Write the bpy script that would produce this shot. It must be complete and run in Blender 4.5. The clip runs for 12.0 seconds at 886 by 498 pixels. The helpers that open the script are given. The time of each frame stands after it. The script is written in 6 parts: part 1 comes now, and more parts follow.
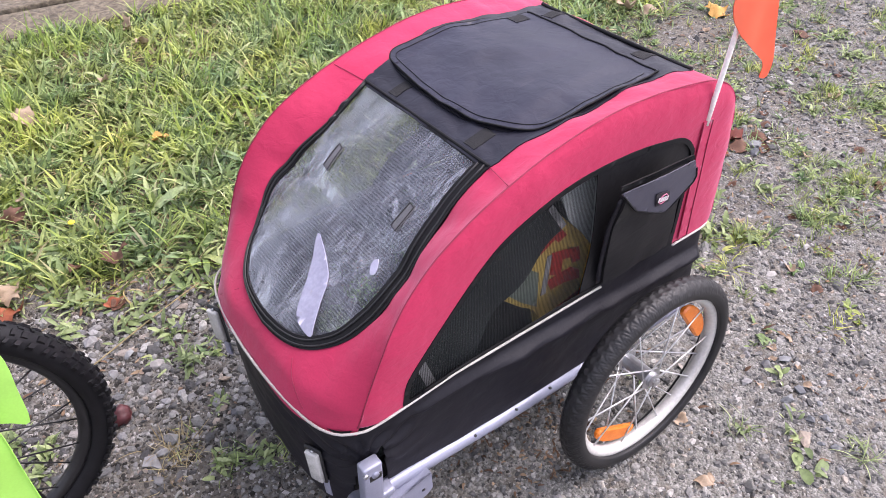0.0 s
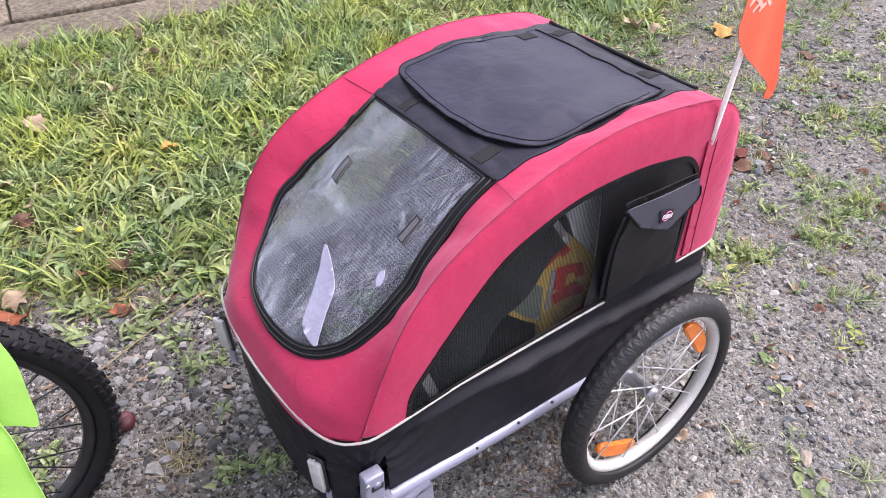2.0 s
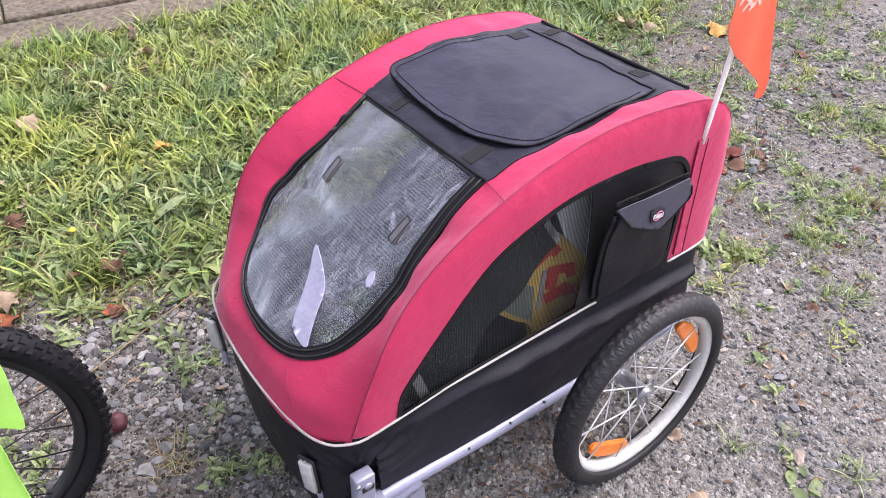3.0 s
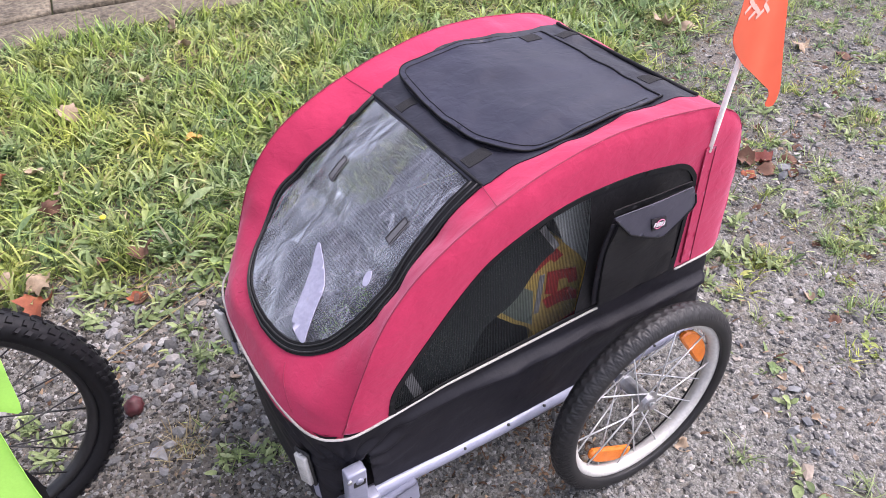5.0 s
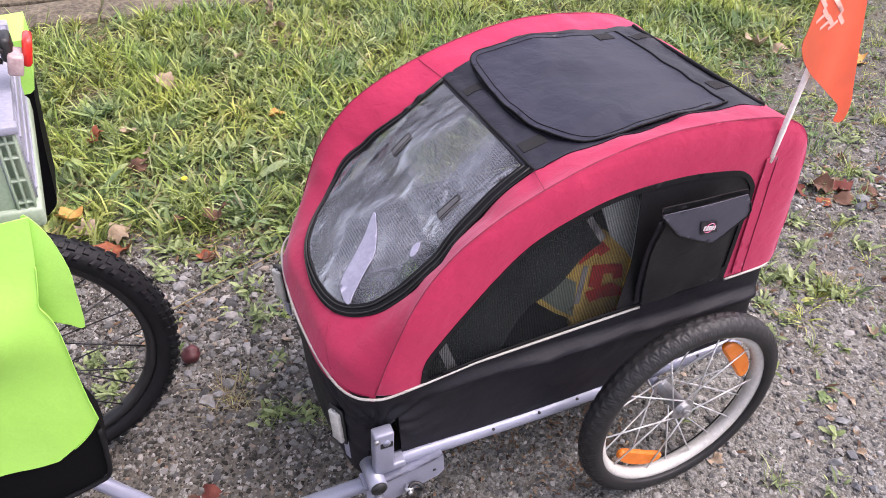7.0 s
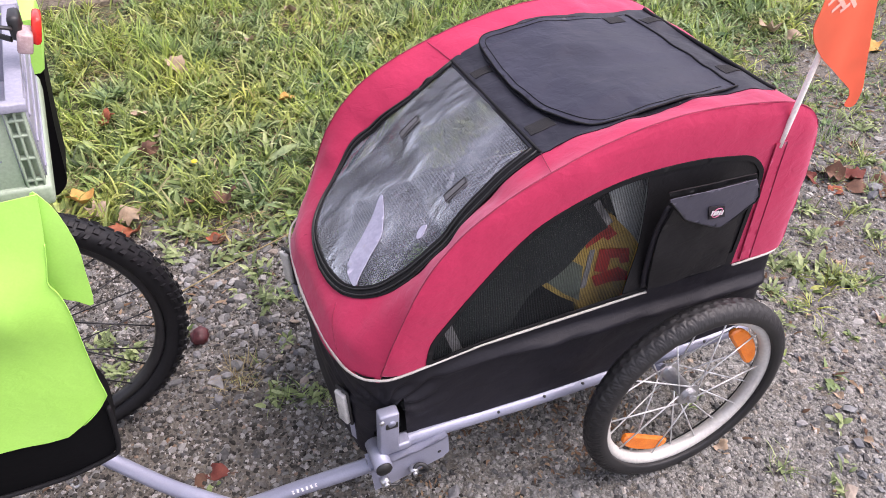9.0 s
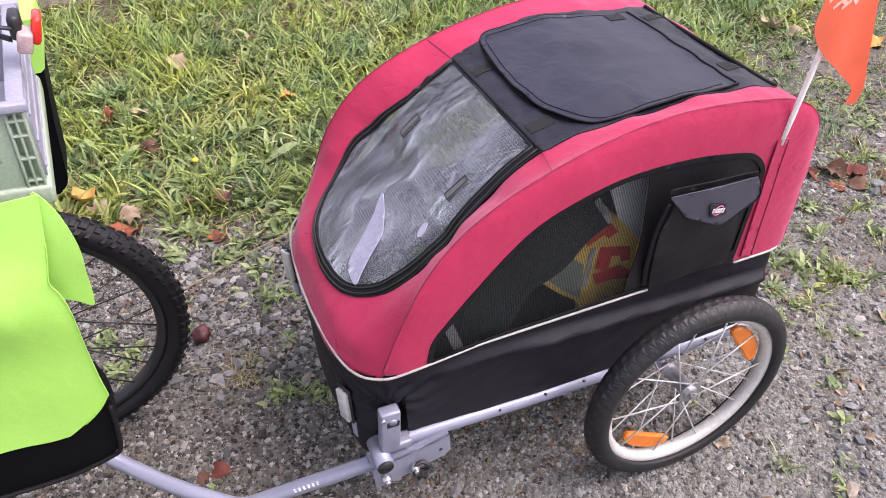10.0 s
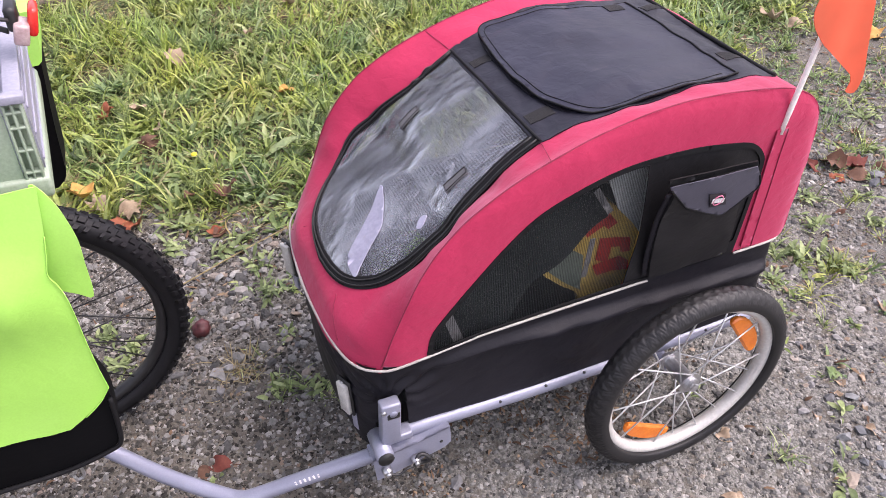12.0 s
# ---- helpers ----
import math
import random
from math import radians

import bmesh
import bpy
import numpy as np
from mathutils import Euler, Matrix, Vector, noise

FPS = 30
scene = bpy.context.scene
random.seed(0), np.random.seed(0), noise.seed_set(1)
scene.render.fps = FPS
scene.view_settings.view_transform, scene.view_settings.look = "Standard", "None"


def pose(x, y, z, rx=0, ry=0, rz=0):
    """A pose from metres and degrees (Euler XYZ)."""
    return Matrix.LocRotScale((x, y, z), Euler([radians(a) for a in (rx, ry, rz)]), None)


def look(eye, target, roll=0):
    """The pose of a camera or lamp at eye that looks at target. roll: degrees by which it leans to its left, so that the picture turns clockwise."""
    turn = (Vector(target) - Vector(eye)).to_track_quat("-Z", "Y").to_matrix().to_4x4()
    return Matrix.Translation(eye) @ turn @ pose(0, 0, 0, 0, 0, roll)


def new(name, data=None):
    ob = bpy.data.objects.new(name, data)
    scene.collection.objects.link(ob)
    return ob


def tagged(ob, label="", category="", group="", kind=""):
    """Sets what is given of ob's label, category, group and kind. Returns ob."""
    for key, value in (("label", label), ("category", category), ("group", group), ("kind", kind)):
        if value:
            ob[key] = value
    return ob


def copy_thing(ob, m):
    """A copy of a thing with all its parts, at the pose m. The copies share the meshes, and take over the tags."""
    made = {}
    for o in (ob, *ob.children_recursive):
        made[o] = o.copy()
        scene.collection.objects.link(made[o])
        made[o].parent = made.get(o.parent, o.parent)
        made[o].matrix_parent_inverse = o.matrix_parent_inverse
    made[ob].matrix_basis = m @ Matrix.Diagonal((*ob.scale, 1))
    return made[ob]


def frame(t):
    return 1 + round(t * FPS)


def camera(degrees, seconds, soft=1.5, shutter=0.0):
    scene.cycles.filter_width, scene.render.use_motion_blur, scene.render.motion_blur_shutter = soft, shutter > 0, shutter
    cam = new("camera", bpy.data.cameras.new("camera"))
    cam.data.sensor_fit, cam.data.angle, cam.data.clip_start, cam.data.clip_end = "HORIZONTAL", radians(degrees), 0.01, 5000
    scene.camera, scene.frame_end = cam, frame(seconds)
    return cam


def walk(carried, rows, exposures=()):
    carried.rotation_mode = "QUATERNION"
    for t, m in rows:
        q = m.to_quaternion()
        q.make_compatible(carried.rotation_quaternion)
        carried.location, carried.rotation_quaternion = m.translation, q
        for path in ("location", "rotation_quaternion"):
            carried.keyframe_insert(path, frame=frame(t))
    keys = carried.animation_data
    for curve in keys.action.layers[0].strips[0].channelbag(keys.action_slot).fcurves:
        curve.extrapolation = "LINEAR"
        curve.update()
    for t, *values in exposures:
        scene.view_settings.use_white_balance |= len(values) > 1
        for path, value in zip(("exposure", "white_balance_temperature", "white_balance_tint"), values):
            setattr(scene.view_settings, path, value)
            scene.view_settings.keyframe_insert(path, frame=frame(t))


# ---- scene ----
cam = camera(62.7, 12.0, soft=0.9)
PATH = [
    (0, (-0.936, -1.155, 1.55), (-0.084, 0.048, 0.198), -1.4),
    (0.5, (-0.944, -1.156, 1.554), (-0.092, 0.052, 0.207), -1.3),
    (1, (-0.944, -1.154, 1.551), (-0.094, 0.065, 0.213), -1.1),
    (1.5, (-0.96, -1.154, 1.556), (-0.106, 0.073, 0.228), -0.8),
    (2, (-0.946, -1.162, 1.559), (-0.087, 0.066, 0.235), -0.6),
    (2.5, (-0.94, -1.166, 1.558), (-0.076, 0.059, 0.234), -0.6),
    (4.3, (-0.914, -1.172, 1.566), (-0.068, 0.056, 0.233), -0.5),
    (4.5, (-0.92, -1.177, 1.57), (-0.09, 0.066, 0.241), -0.8),
    (5, (-0.861, -1.211, 1.579), (-0.106, 0.067, 0.238), -1.9),
    (5.5, (-0.844, -1.267, 1.584), (-0.156, 0.06, 0.255), -2.4),
    (6, (-0.853, -1.291, 1.572), (-0.208, 0.076, 0.263), -1.6),
    (6.5, (-0.867, -1.29, 1.56), (-0.257, 0.087, 0.244), -0.9),
    (7, (-0.854, -1.292, 1.566), (-0.266, 0.088, 0.243), -0.6),
    (7.5, (-0.861, -1.29, 1.564), (-0.295, 0.09, 0.232), -0.7),
    (7.7, (-0.869, -1.294, 1.56), (-0.313, 0.088, 0.225), -0.8),
    (9.5, (-0.846, -1.303, 1.56), (-0.295, 0.065, 0.209), -0.9),
    (10, (-0.848, -1.301, 1.562), (-0.302, 0.066, 0.208), -1.1),
    (10.5, (-0.859, -1.299, 1.553), (-0.318, 0.066, 0.195), -1.3),
    (11, (-0.851, -1.301, 1.554), (-0.31, 0.061, 0.194), -1.3),
    (11.5, (-0.852, -1.303, 1.553), (-0.311, 0.058, 0.191), -1.4),
    (12, (-0.849, -1.305, 1.555), (-0.306, 0.054, 0.193), -1.4),
]
walk(cam, [(t, look(eye, target, roll)) for t, eye, target, roll in PATH], ((0.0, 1.25, 6330, 24), (5.0, 1.23, 6280, 24), (6.5, 1.10, 6540, 25), (12.0, 1.09, 6540, 25)))

# world, sun and sky: bright, thinly overcast day, light from beyond its rear
world = bpy.data.worlds.new("world")
scene.world = world
world.use_nodes = True
wn, wl = world.node_tree.nodes, world.node_tree.links
sky = wn.new("ShaderNodeTexSky")
sky.sky_type, sky.sun_disc, sky.sun_elevation, sky.sun_rotation = "NISHITA", False, radians(58), radians(108)
sky.air_density, sky.dust_density, sky.ozone_density = 1.0, 3.0, 1.0
wn["Background"].inputs["Strength"].default_value = 0.15
veil = wn.new("ShaderNodeHueSaturation")
veil.inputs["Saturation"].default_value, veil.inputs["Value"].default_value = 0.45, 1.20
wl.new(sky.outputs[0], veil.inputs["Color"])
wl.new(veil.outputs[0], wn["Background"].inputs["Color"])
sun = new("sun", bpy.data.lights.new("sun", "SUN"))
sun.data.energy, sun.data.angle, sun.data.color = 1.25, radians(48), (1.0, 0.95, 0.88)
sun.matrix_world = look((3.6, -1.2, 6.0), (0, 0, 0))


# ---- materials ----
def nodes_of(m):
    m.use_nodes = True
    t = m.node_tree
    return t, t.nodes["Principled BSDF"], t.nodes["Material Output"]


def ramp(t, stops, source):
    r = t.nodes.new("ShaderNodeValToRGB")
    e = r.color_ramp.elements
    while len(e) < len(stops):
        e.new(0.5)
    for k, (p, c) in zip(e, stops):
        k.position, k.color = p, (*c, 1)
    t.links.new(source, r.inputs[0])
    return r.outputs[0]


def noise_tex(t, scale, detail=4.0, rough=0.55, vector=None, stretch=None):
    n = t.nodes.new("ShaderNodeTexNoise")
    n.inputs["Scale"].default_value, n.inputs["Detail"].default_value, n.inputs["Roughness"].default_value = scale, detail, rough
    if vector is None:
        vector = t.nodes.new("ShaderNodeTexCoord").outputs["Object"]
    if stretch:
        mp = t.nodes.new("ShaderNodeMapping")
        mp.inputs["Scale"].default_value = stretch
        t.links.new(vector, mp.inputs[0])
        vector = mp.outputs[0]
    t.links.new(vector, n.inputs["Vector"])
    return n.outputs["Fac"]


def mixed(t, a, b, fac, blend="MIX"):
    m = t.nodes.new("ShaderNodeMix")
    m.data_type, m.blend_type = "RGBA", blend
    for sock, v in ((m.inputs[0], fac), (m.inputs[6], a), (m.inputs[7], b)):
        if isinstance(v, (int, float)):
            sock.default_value = v
        elif isinstance(v, tuple):
            sock.default_value = (*v, 1)
        else:
            t.links.new(v, sock)
    return m.outputs[2]


def bumped(t, bsdf, pairs):
    """pairs: (height socket, strength, distance), chained."""
    last = None
    for h, strength, dist in pairs:
        b = t.nodes.new("ShaderNodeBump")
        b.inputs["Strength"].default_value, b.inputs["Distance"].default_value = strength, dist
        t.links.new(h, b.inputs["Height"])
        if last:
            t.links.new(last, b.inputs["Normal"])
        last = b.outputs[0]
    t.links.new(last, bsdf.inputs["Normal"])


def surface(name, dark, light, rough=0.6, metal=0.0, big=6.0, fine=120.0, bump=0.15, dist=0.001, sheen=0.0, spec=0.5, wrinkle=0.0, dirt=None, speck=0.10):
    """A plain surface with variation at two scales."""
    m = bpy.data.materials.new(name)
    t, b, _ = nodes_of(m)
    n1, n2 = noise_tex(t, big, 5.0), noise_tex(t, fine, 3.0)
    c = ramp(t, [(0.3, dark), (0.72, light)], n1)
    lo, hi = 1 - 1.2 * speck, 1 + 0.8 * speck
    c = mixed(t, c, ramp(t, [(0.3, (lo, lo, lo)), (0.7, (hi, hi, hi))], n2), 1.0, "MULTIPLY")
    if dirt:
        spots = ramp(t, [(0.60, (0, 0, 0)), (0.72, (0.55, 0.55, 0.55))], noise_tex(t, big * 3.1, 6.0, 0.7))
        c = mixed(t, c, dirt, spots)
    t.links.new(c, b.inputs["Base Color"])
    b.inputs["Roughness"].default_value, b.inputs["Metallic"].default_value = rough, metal
    b.inputs["Specular IOR Level"].default_value = spec
    if sheen:
        b.inputs["Sheen Weight"].default_value, b.inputs["Sheen Roughness"].default_value = sheen, 0.4
        b.inputs["Sheen Tint"].default_value = (0.88, 0.74, 0.95, 1)
    pairs = [(n2, bump, dist)]
    if wrinkle:
        pairs.append((noise_tex(t, 11.0, 2.0, 0.45), wrinkle, 0.012))
        crumple = noise_tex(t, 34.0, 3.0, 0.5, stretch=(1.0, 1.0, 1.6))
        crumple.node.inputs["Distortion"].default_value = 0.8
        pairs.append((crumple, wrinkle, 0.003))
    bumped(t, b, pairs)
    return m


def sheer(name, thread, scale, open_min, open_max, direction="X", rough=0.6):
    """A woven screen: threads that cover part of it, the rest open."""
    m = bpy.data.materials.new(name)
    t, b, out = nodes_of(m)
    co = t.nodes.new("ShaderNodeTexCoord").outputs["Object"]
    w = t.nodes.new("ShaderNodeTexWave")
    w.bands_direction = direction
    w.inputs["Scale"].default_value, w.inputs["Distortion"].default_value = scale, 0.5
    w.inputs["Detail"].default_value, w.inputs["Detail Scale"].default_value = 1.0, 0.4
    t.links.new(co, w.inputs["Vector"])
    b.inputs["Base Color"].default_value, b.inputs["Roughness"].default_value = (*thread, 1), rough
    tr = t.nodes.new("ShaderNodeBsdfTransparent")
    mr = t.nodes.new("ShaderNodeMapRange")
    mr.inputs["To Min"].default_value, mr.inputs["To Max"].default_value = open_min, open_max
    t.links.new(w.outputs["Fac"], mr.inputs["Value"])
    mx = t.nodes.new("ShaderNodeMixShader")
    t.links.new(mr.outputs[0], mx.inputs[0])
    t.links.new(b.outputs[0], mx.inputs[1])
    t.links.new(tr.outputs[0], mx.inputs[2])
    t.links.new(mx.outputs[0], out.inputs[0])
    return m


def vinyl(name):
    """Clear soft vinyl: glossy, creased, with milky scuffs."""
    m = bpy.data.materials.new(name)
    t, b, out = nodes_of(m)
    b.inputs["Base Color"].default_value = (0.60, 0.62, 0.68, 1)
    b.inputs["Roughness"].default_value, b.inputs["Specular IOR Level"].default_value = 0.16, 0.8
    crease = noise_tex(t, 7.0, 2.0, 0.5, stretch=(0.8, 1.7, 0.8))
    crease.node.inputs["Distortion"].default_value = 0.7
    scratch = noise_tex(t, 30.0, 8.0, 0.72, stretch=(0.35, 1.7, 0.35))
    scratch.node.inputs["Distortion"].default_value = 0.8
    line = noise_tex(t, 11.0, 5.0, 0.62, stretch=(0.5, 1.9, 0.5))
    line.node.inputs["Distortion"].default_value = 0.8
    web = noise_tex(t, 21.0, 3.0, 0.5, stretch=(1.0, 1.5, 1.0))
    web.node.inputs["Distortion"].default_value = 2.2
    bumped(t, b, [(crease, 0.045, 0.02), (line, 0.03, 0.006), (web, 0.05, 0.003)])
    grey = lambda v: (v, v, v)
    milk = ramp(t, [(0.42, grey(0.006)), (0.58, grey(0.03)), (0.76, grey(0.17))], scratch)
    rubs = ramp(t, [(0.40, grey(0)), (0.415, grey(0.18)), (0.43, grey(0.03)), (0.470, grey(0.02)), (0.488, grey(0.30)), (0.506, grey(0.08)), (0.54, grey(0.02)), (0.605, grey(0)), (0.622, grey(0.32)), (0.645, grey(0))], line)
    threads = ramp(t, [(0.490, grey(0)), (0.499, grey(0.26)), (0.510, grey(0))], web)
    where = ramp(t, [(0.40, grey(0.06)), (0.60, grey(1))], noise_tex(t, 7.0, 3.0, stretch=(0.5, 1.6, 0.5)))
    milk = mixed(t, milk, mixed(t, mixed(t, rubs, threads, 1.0, "ADD"), where, 1.0, "MULTIPLY"), 1.0, "ADD")
    tr = t.nodes.new("ShaderNodeBsdfTransparent")
    gl = t.nodes.new("ShaderNodeBsdfGlossy")
    gl.inputs["Roughness"].default_value = 0.14
    t.links.new(b.inputs["Normal"].links[0].from_socket, gl.inputs["Normal"])
    fr = t.nodes.new("ShaderNodeFresnel")
    fr.inputs["IOR"].default_value = 1.25
    t.links.new(b.inputs["Normal"].links[0].from_socket, fr.inputs["Normal"])
    m1, m2 = t.nodes.new("ShaderNodeMixShader"), t.nodes.new("ShaderNodeMixShader")
    t.links.new(milk, m1.inputs[0])
    t.links.new(tr.outputs[0], m1.inputs[1])
    t.links.new(b.outputs[0], m1.inputs[2])
    t.links.new(fr.outputs[0], m2.inputs[0])
    t.links.new(m1.outputs[0], m2.inputs[1])
    t.links.new(gl.outputs[0], m2.inputs[2])
    t.links.new(m2.outputs[0], out.inputs[0])
    return m


def varied(name, stops, rough=0.6, spec=0.3, by_island=True, translucent=0.0, bump=0.0, fine=200.0, tints=None):
    """Colour picked by piece, for grass, stones and leaves."""
    m = bpy.data.materials.new(name)
    t, b, out = nodes_of(m)
    if by_island:
        r = t.nodes.new("ShaderNodeNewGeometry").outputs["Random Per Island"]
    else:
        r = t.nodes.new("ShaderNodeObjectInfo").outputs["Random"]
    c = ramp(t, stops, r)
    n = noise_tex(t, fine, 3.0)
    c = mixed(t, c, ramp(t, [(0.3, (0.75, 0.75, 0.75)), (0.7, (1.2, 1.2, 1.2))], n), 1.0, "MULTIPLY")
    if tints:
        c = mixed(t, c, ramp(t, [(0.36, tints[0]), (0.50, (1, 1, 1)), (0.66, tints[1])], noise_tex(t, 5.0, 2.0)), 1.0, "MULTIPLY")
        c = mixed(t, c, ramp(t, [(0.38, tints[0]), (0.52, (1, 1, 1)), (0.64, tints[1])], noise_tex(t, 1.7, 2.0)), 0.6, "MULTIPLY")
    t.links.new(c, b.inputs["Base Color"])
    b.inputs["Roughness"].default_value, b.inputs["Specular IOR Level"].default_value = rough, spec
    if bump:
        bumped(t, b, [(n, bump, 0.002)])
    if translucent:
        tl = t.nodes.new("ShaderNodeBsdfTranslucent")
        t.links.new(c, tl.inputs[0])
        mx = t.nodes.new("ShaderNodeMixShader")
        mx.inputs[0].default_value = translucent
        t.links.new(b.outputs[0], mx.inputs[1])
        t.links.new(tl.outputs[0], mx.inputs[2])
        t.links.new(mx.outputs[0], out.inputs[0])
    return m


RED = surface("crimson_fabric", (0.405, 0.026, 0.074), (0.475, 0.032, 0.090), 0.60, big=3.0, fine=260, bump=0.03, sheen=0.25, spec=0.20, wrinkle=0.46, speck=0.05)
SEAM = surface("crimson_seam", (0.225, 0.013, 0.043), (0.285, 0.017, 0.055), 0.7, bump=0.1)
BLACK = surface("black_fabric", (0.0082, 0.0078, 0.0110), (0.0130, 0.0124, 0.0170), 0.55, big=4, fine=300, bump=0.08, spec=0.24, wrinkle=0.42, dirt=(0.013, 0.012, 0.013))
BAG_BLACK = surface("pannier_fabric", (0.0026, 0.0026, 0.0031), (0.0046, 0.0046, 0.0054), 0.75, big=4, fine=300, bump=0.05, spec=0.09, wrinkle=0.25)
POCKET_CLOTH = surface("pocket_fabric", (0.0085, 0.0082, 0.0092), (0.0135, 0.013, 0.0145), 0.58, big=5, fine=300, bump=0.05, spec=0.30, wrinkle=0.45, dirt=(0.020, 0.019, 0.020))
ROOF = surface("charcoal_fabric", (0.0112, 0.0114, 0.0240), (0.0165, 0.0168, 0.0345), 0.50, big=5, fine=300, bump=0.04, spec=0.44, wrinkle=0.70, dirt=(0.036, 0.034, 0.046), speck=0.06)
CANOPY = surface("canopy_fabric", (0.0078, 0.0078, 0.0145), (0.0120, 0.0120, 0.0215), 0.50, big=5, fine=300, bump=0.04, spec=0.40, wrinkle=0.70, dirt=(0.020, 0.019, 0.026), speck=0.06)
# lighter copy of the dark cloth, with skylight on the flap painted in
LIT_FLAP_CLOTH = surface("lit_flap_fabric", (0.058, 0.057, 0.078), (0.074, 0.072, 0.096), 0.50, big=5, fine=300, bump=0.04, spec=0.46, wrinkle=0.26, speck=0.06)
BINDING = surface("black_binding", (0.006, 0.006, 0.007), (0.011, 0.011, 0.012), 0.7, fine=400, bump=0.15, spec=0.22)
HOOK = surface("hook_tape", (0.009, 0.009, 0.010), (0.013, 0.013, 0.014), 0.95, fine=900, bump=0.6)
PIPING = surface("reflective_piping", (0.34, 0.325, 0.30), (0.46, 0.44, 0.41), 0.45, big=18, fine=300, bump=0.1)
ALU = surface("silver_paint", (0.245, 0.255, 0.325), (0.310, 0.320, 0.400), 0.38, 0.32, big=9, fine=300, bump=0.03, dirt=(0.30, 0.29, 0.28), speck=0.05)
SPOKE_STEEL = surface("spoke_steel", (0.60, 0.60, 0.60), (0.74, 0.74, 0.74), 0.36, 0.45, big=20, bump=0.05)
CHROME = surface("zinc_steel", (0.46, 0.46, 0.47), (0.60, 0.60, 0.61), 0.34, 0.9, big=20, bump=0.05)
RIMPAINT = surface("rim_paint", (0.50, 0.487, 0.455), (0.59, 0.577, 0.54), 0.45, 0.12, big=14, bump=0.05, dirt=(0.48, 0.44, 0.37))
RUBBER = surface("tyre_rubber", (0.011, 0.011, 0.012), (0.020, 0.0195, 0.020), 0.50, big=12, fine=350, bump=0.10, spec=0.40, dirt=(0.045, 0.042, 0.037))
MTB_RUBBER = surface("knobbly_rubber", (0.0045, 0.0045, 0.0055), (0.009, 0.009, 0.011), 0.55, big=14, fine=320, bump=0.15, spec=0.30, dirt=(0.018, 0.017, 0.018))
BLACK_METAL = surface("black_metal", (0.012, 0.012, 0.013), (0.020, 0.020, 0.021), 0.40, 0.0, big=18, bump=0.1)
PLASTIC = surface("black_plastic", (0.012, 0.012, 0.012), (0.020, 0.020, 0.020), 0.45, bump=0.1)
SMOKED = surface("pinkish_lens", (0.40, 0.27, 0.27), (0.56, 0.42, 0.41), 0.16, big=60, fine=300, bump=0.6, spec=0.8)
AMBER = surface("amber_reflector", (0.70, 0.16, 0.012), (0.82, 0.23, 0.022), 0.22, big=40, fine=420, bump=0.5, spec=0.7)
WHITE_REFLECTOR = surface("white_reflector", (0.50, 0.49, 0.46), (0.66, 0.65, 0.61), 0.16, big=60, fine=500, bump=0.5, spec=0.8)
MESH = sheer("black_screen", (0.0065, 0.008, 0.0095), 88, 0.50, 0.88)
INNER_MESH = sheer("grey_screen", (0.19, 0.20, 0.225), 66, 0.46, 0.92)
CLEAR = vinyl("clear_vinyl")
FLAG = varied("flag_orange", [(0, (0.84, 0.190, 0.098)), (1, (0.88, 0.212, 0.110))], 0.5, 0.35, False, 0.40, 0.0, 4)
POLE = surface("fibreglass", (0.90, 0.85, 0.77), (0.94, 0.90, 0.84), 0.5, bump=0.1)
PRINT = surface("white_print", (0.70, 0.66, 0.66), (0.80, 0.76, 0.76), 0.6, bump=0.05)
FLAG_PRINT = surface("pale_flag_print", (0.84, 0.42, 0.33), (0.88, 0.50, 0.42), 0.6, bump=0.05)
PATCH = surface("label_black", (0.015, 0.014, 0.018), (0.025, 0.022, 0.028), 0.6, bump=0.1)
PINK = surface("label_pink", (0.62, 0.16, 0.28), (0.72, 0.22, 0.34), 0.6, bump=0.1)
FLUO = surface("fluorescent_fabric", (0.345, 0.690, 0.105), (0.385, 0.730, 0.135), 0.50, big=5, fine=300, bump=0.02, spec=0.40, wrinkle=0.22, speck=0.03)
CRATE = surface("sage_plastic", (0.29, 0.36, 0.27), (0.34, 0.41, 0.31), 0.42, big=8, fine=200, bump=0.05)
GREY_PLASTIC = surface("lavender_plastic", (0.26, 0.262, 0.325), (0.315, 0.315, 0.385), 0.42, big=8, fine=200, bump=0.05)
RED_LENS = surface("red_lens", (0.70, 0.02, 0.015), (0.85, 0.05, 0.03), 0.18, big=50, bump=0.3, spec=0.7)
YELLOW_BAG = surface("yellow_print", (0.80, 0.52, 0.10), (0.90, 0.66, 0.18), 0.45, big=7, bump=0.1, wrinkle=0.5)
RED_PRINT = surface("red_print", (0.60, 0.03, 0.02), (0.72, 0.06, 0.03), 0.5, bump=0.1)
PALE_CLOTH = surface("pale_grey_cloth", (0.46, 0.50, 0.49), (0.60, 0.63, 0.62), 0.8, big=6, bump=0.2, wrinkle=0.3)
SAGE_PRINT = surface("sage_print", (0.20, 0.25, 0.20), (0.30, 0.35, 0.27), 0.6, big=9, bump=0.1)
DARK_TEAL = surface("dark_teal", (0.010, 0.016, 0.016), (0.017, 0.025, 0.025), 0.8, big=6, bump=0.2, wrinkle=0.3)
TAB = surface("grey_tab", (0.10, 0.10, 0.105), (0.15, 0.15, 0.155), 0.7, fine=500, bump=0.3)
STRAP = surface("grey_webbing", (0.22, 0.22, 0.22), (0.34, 0.34, 0.34), 0.7, fine=500, bump=0.4)
# pale colour painted for glare on the front window
PAINTED_GLARE = surface("painted_glare", (0.27, 0.27, 0.36), (0.37, 0.37, 0.47), 0.45, big=20, bump=0.1, dirt=(0.30, 0.27, 0.22))
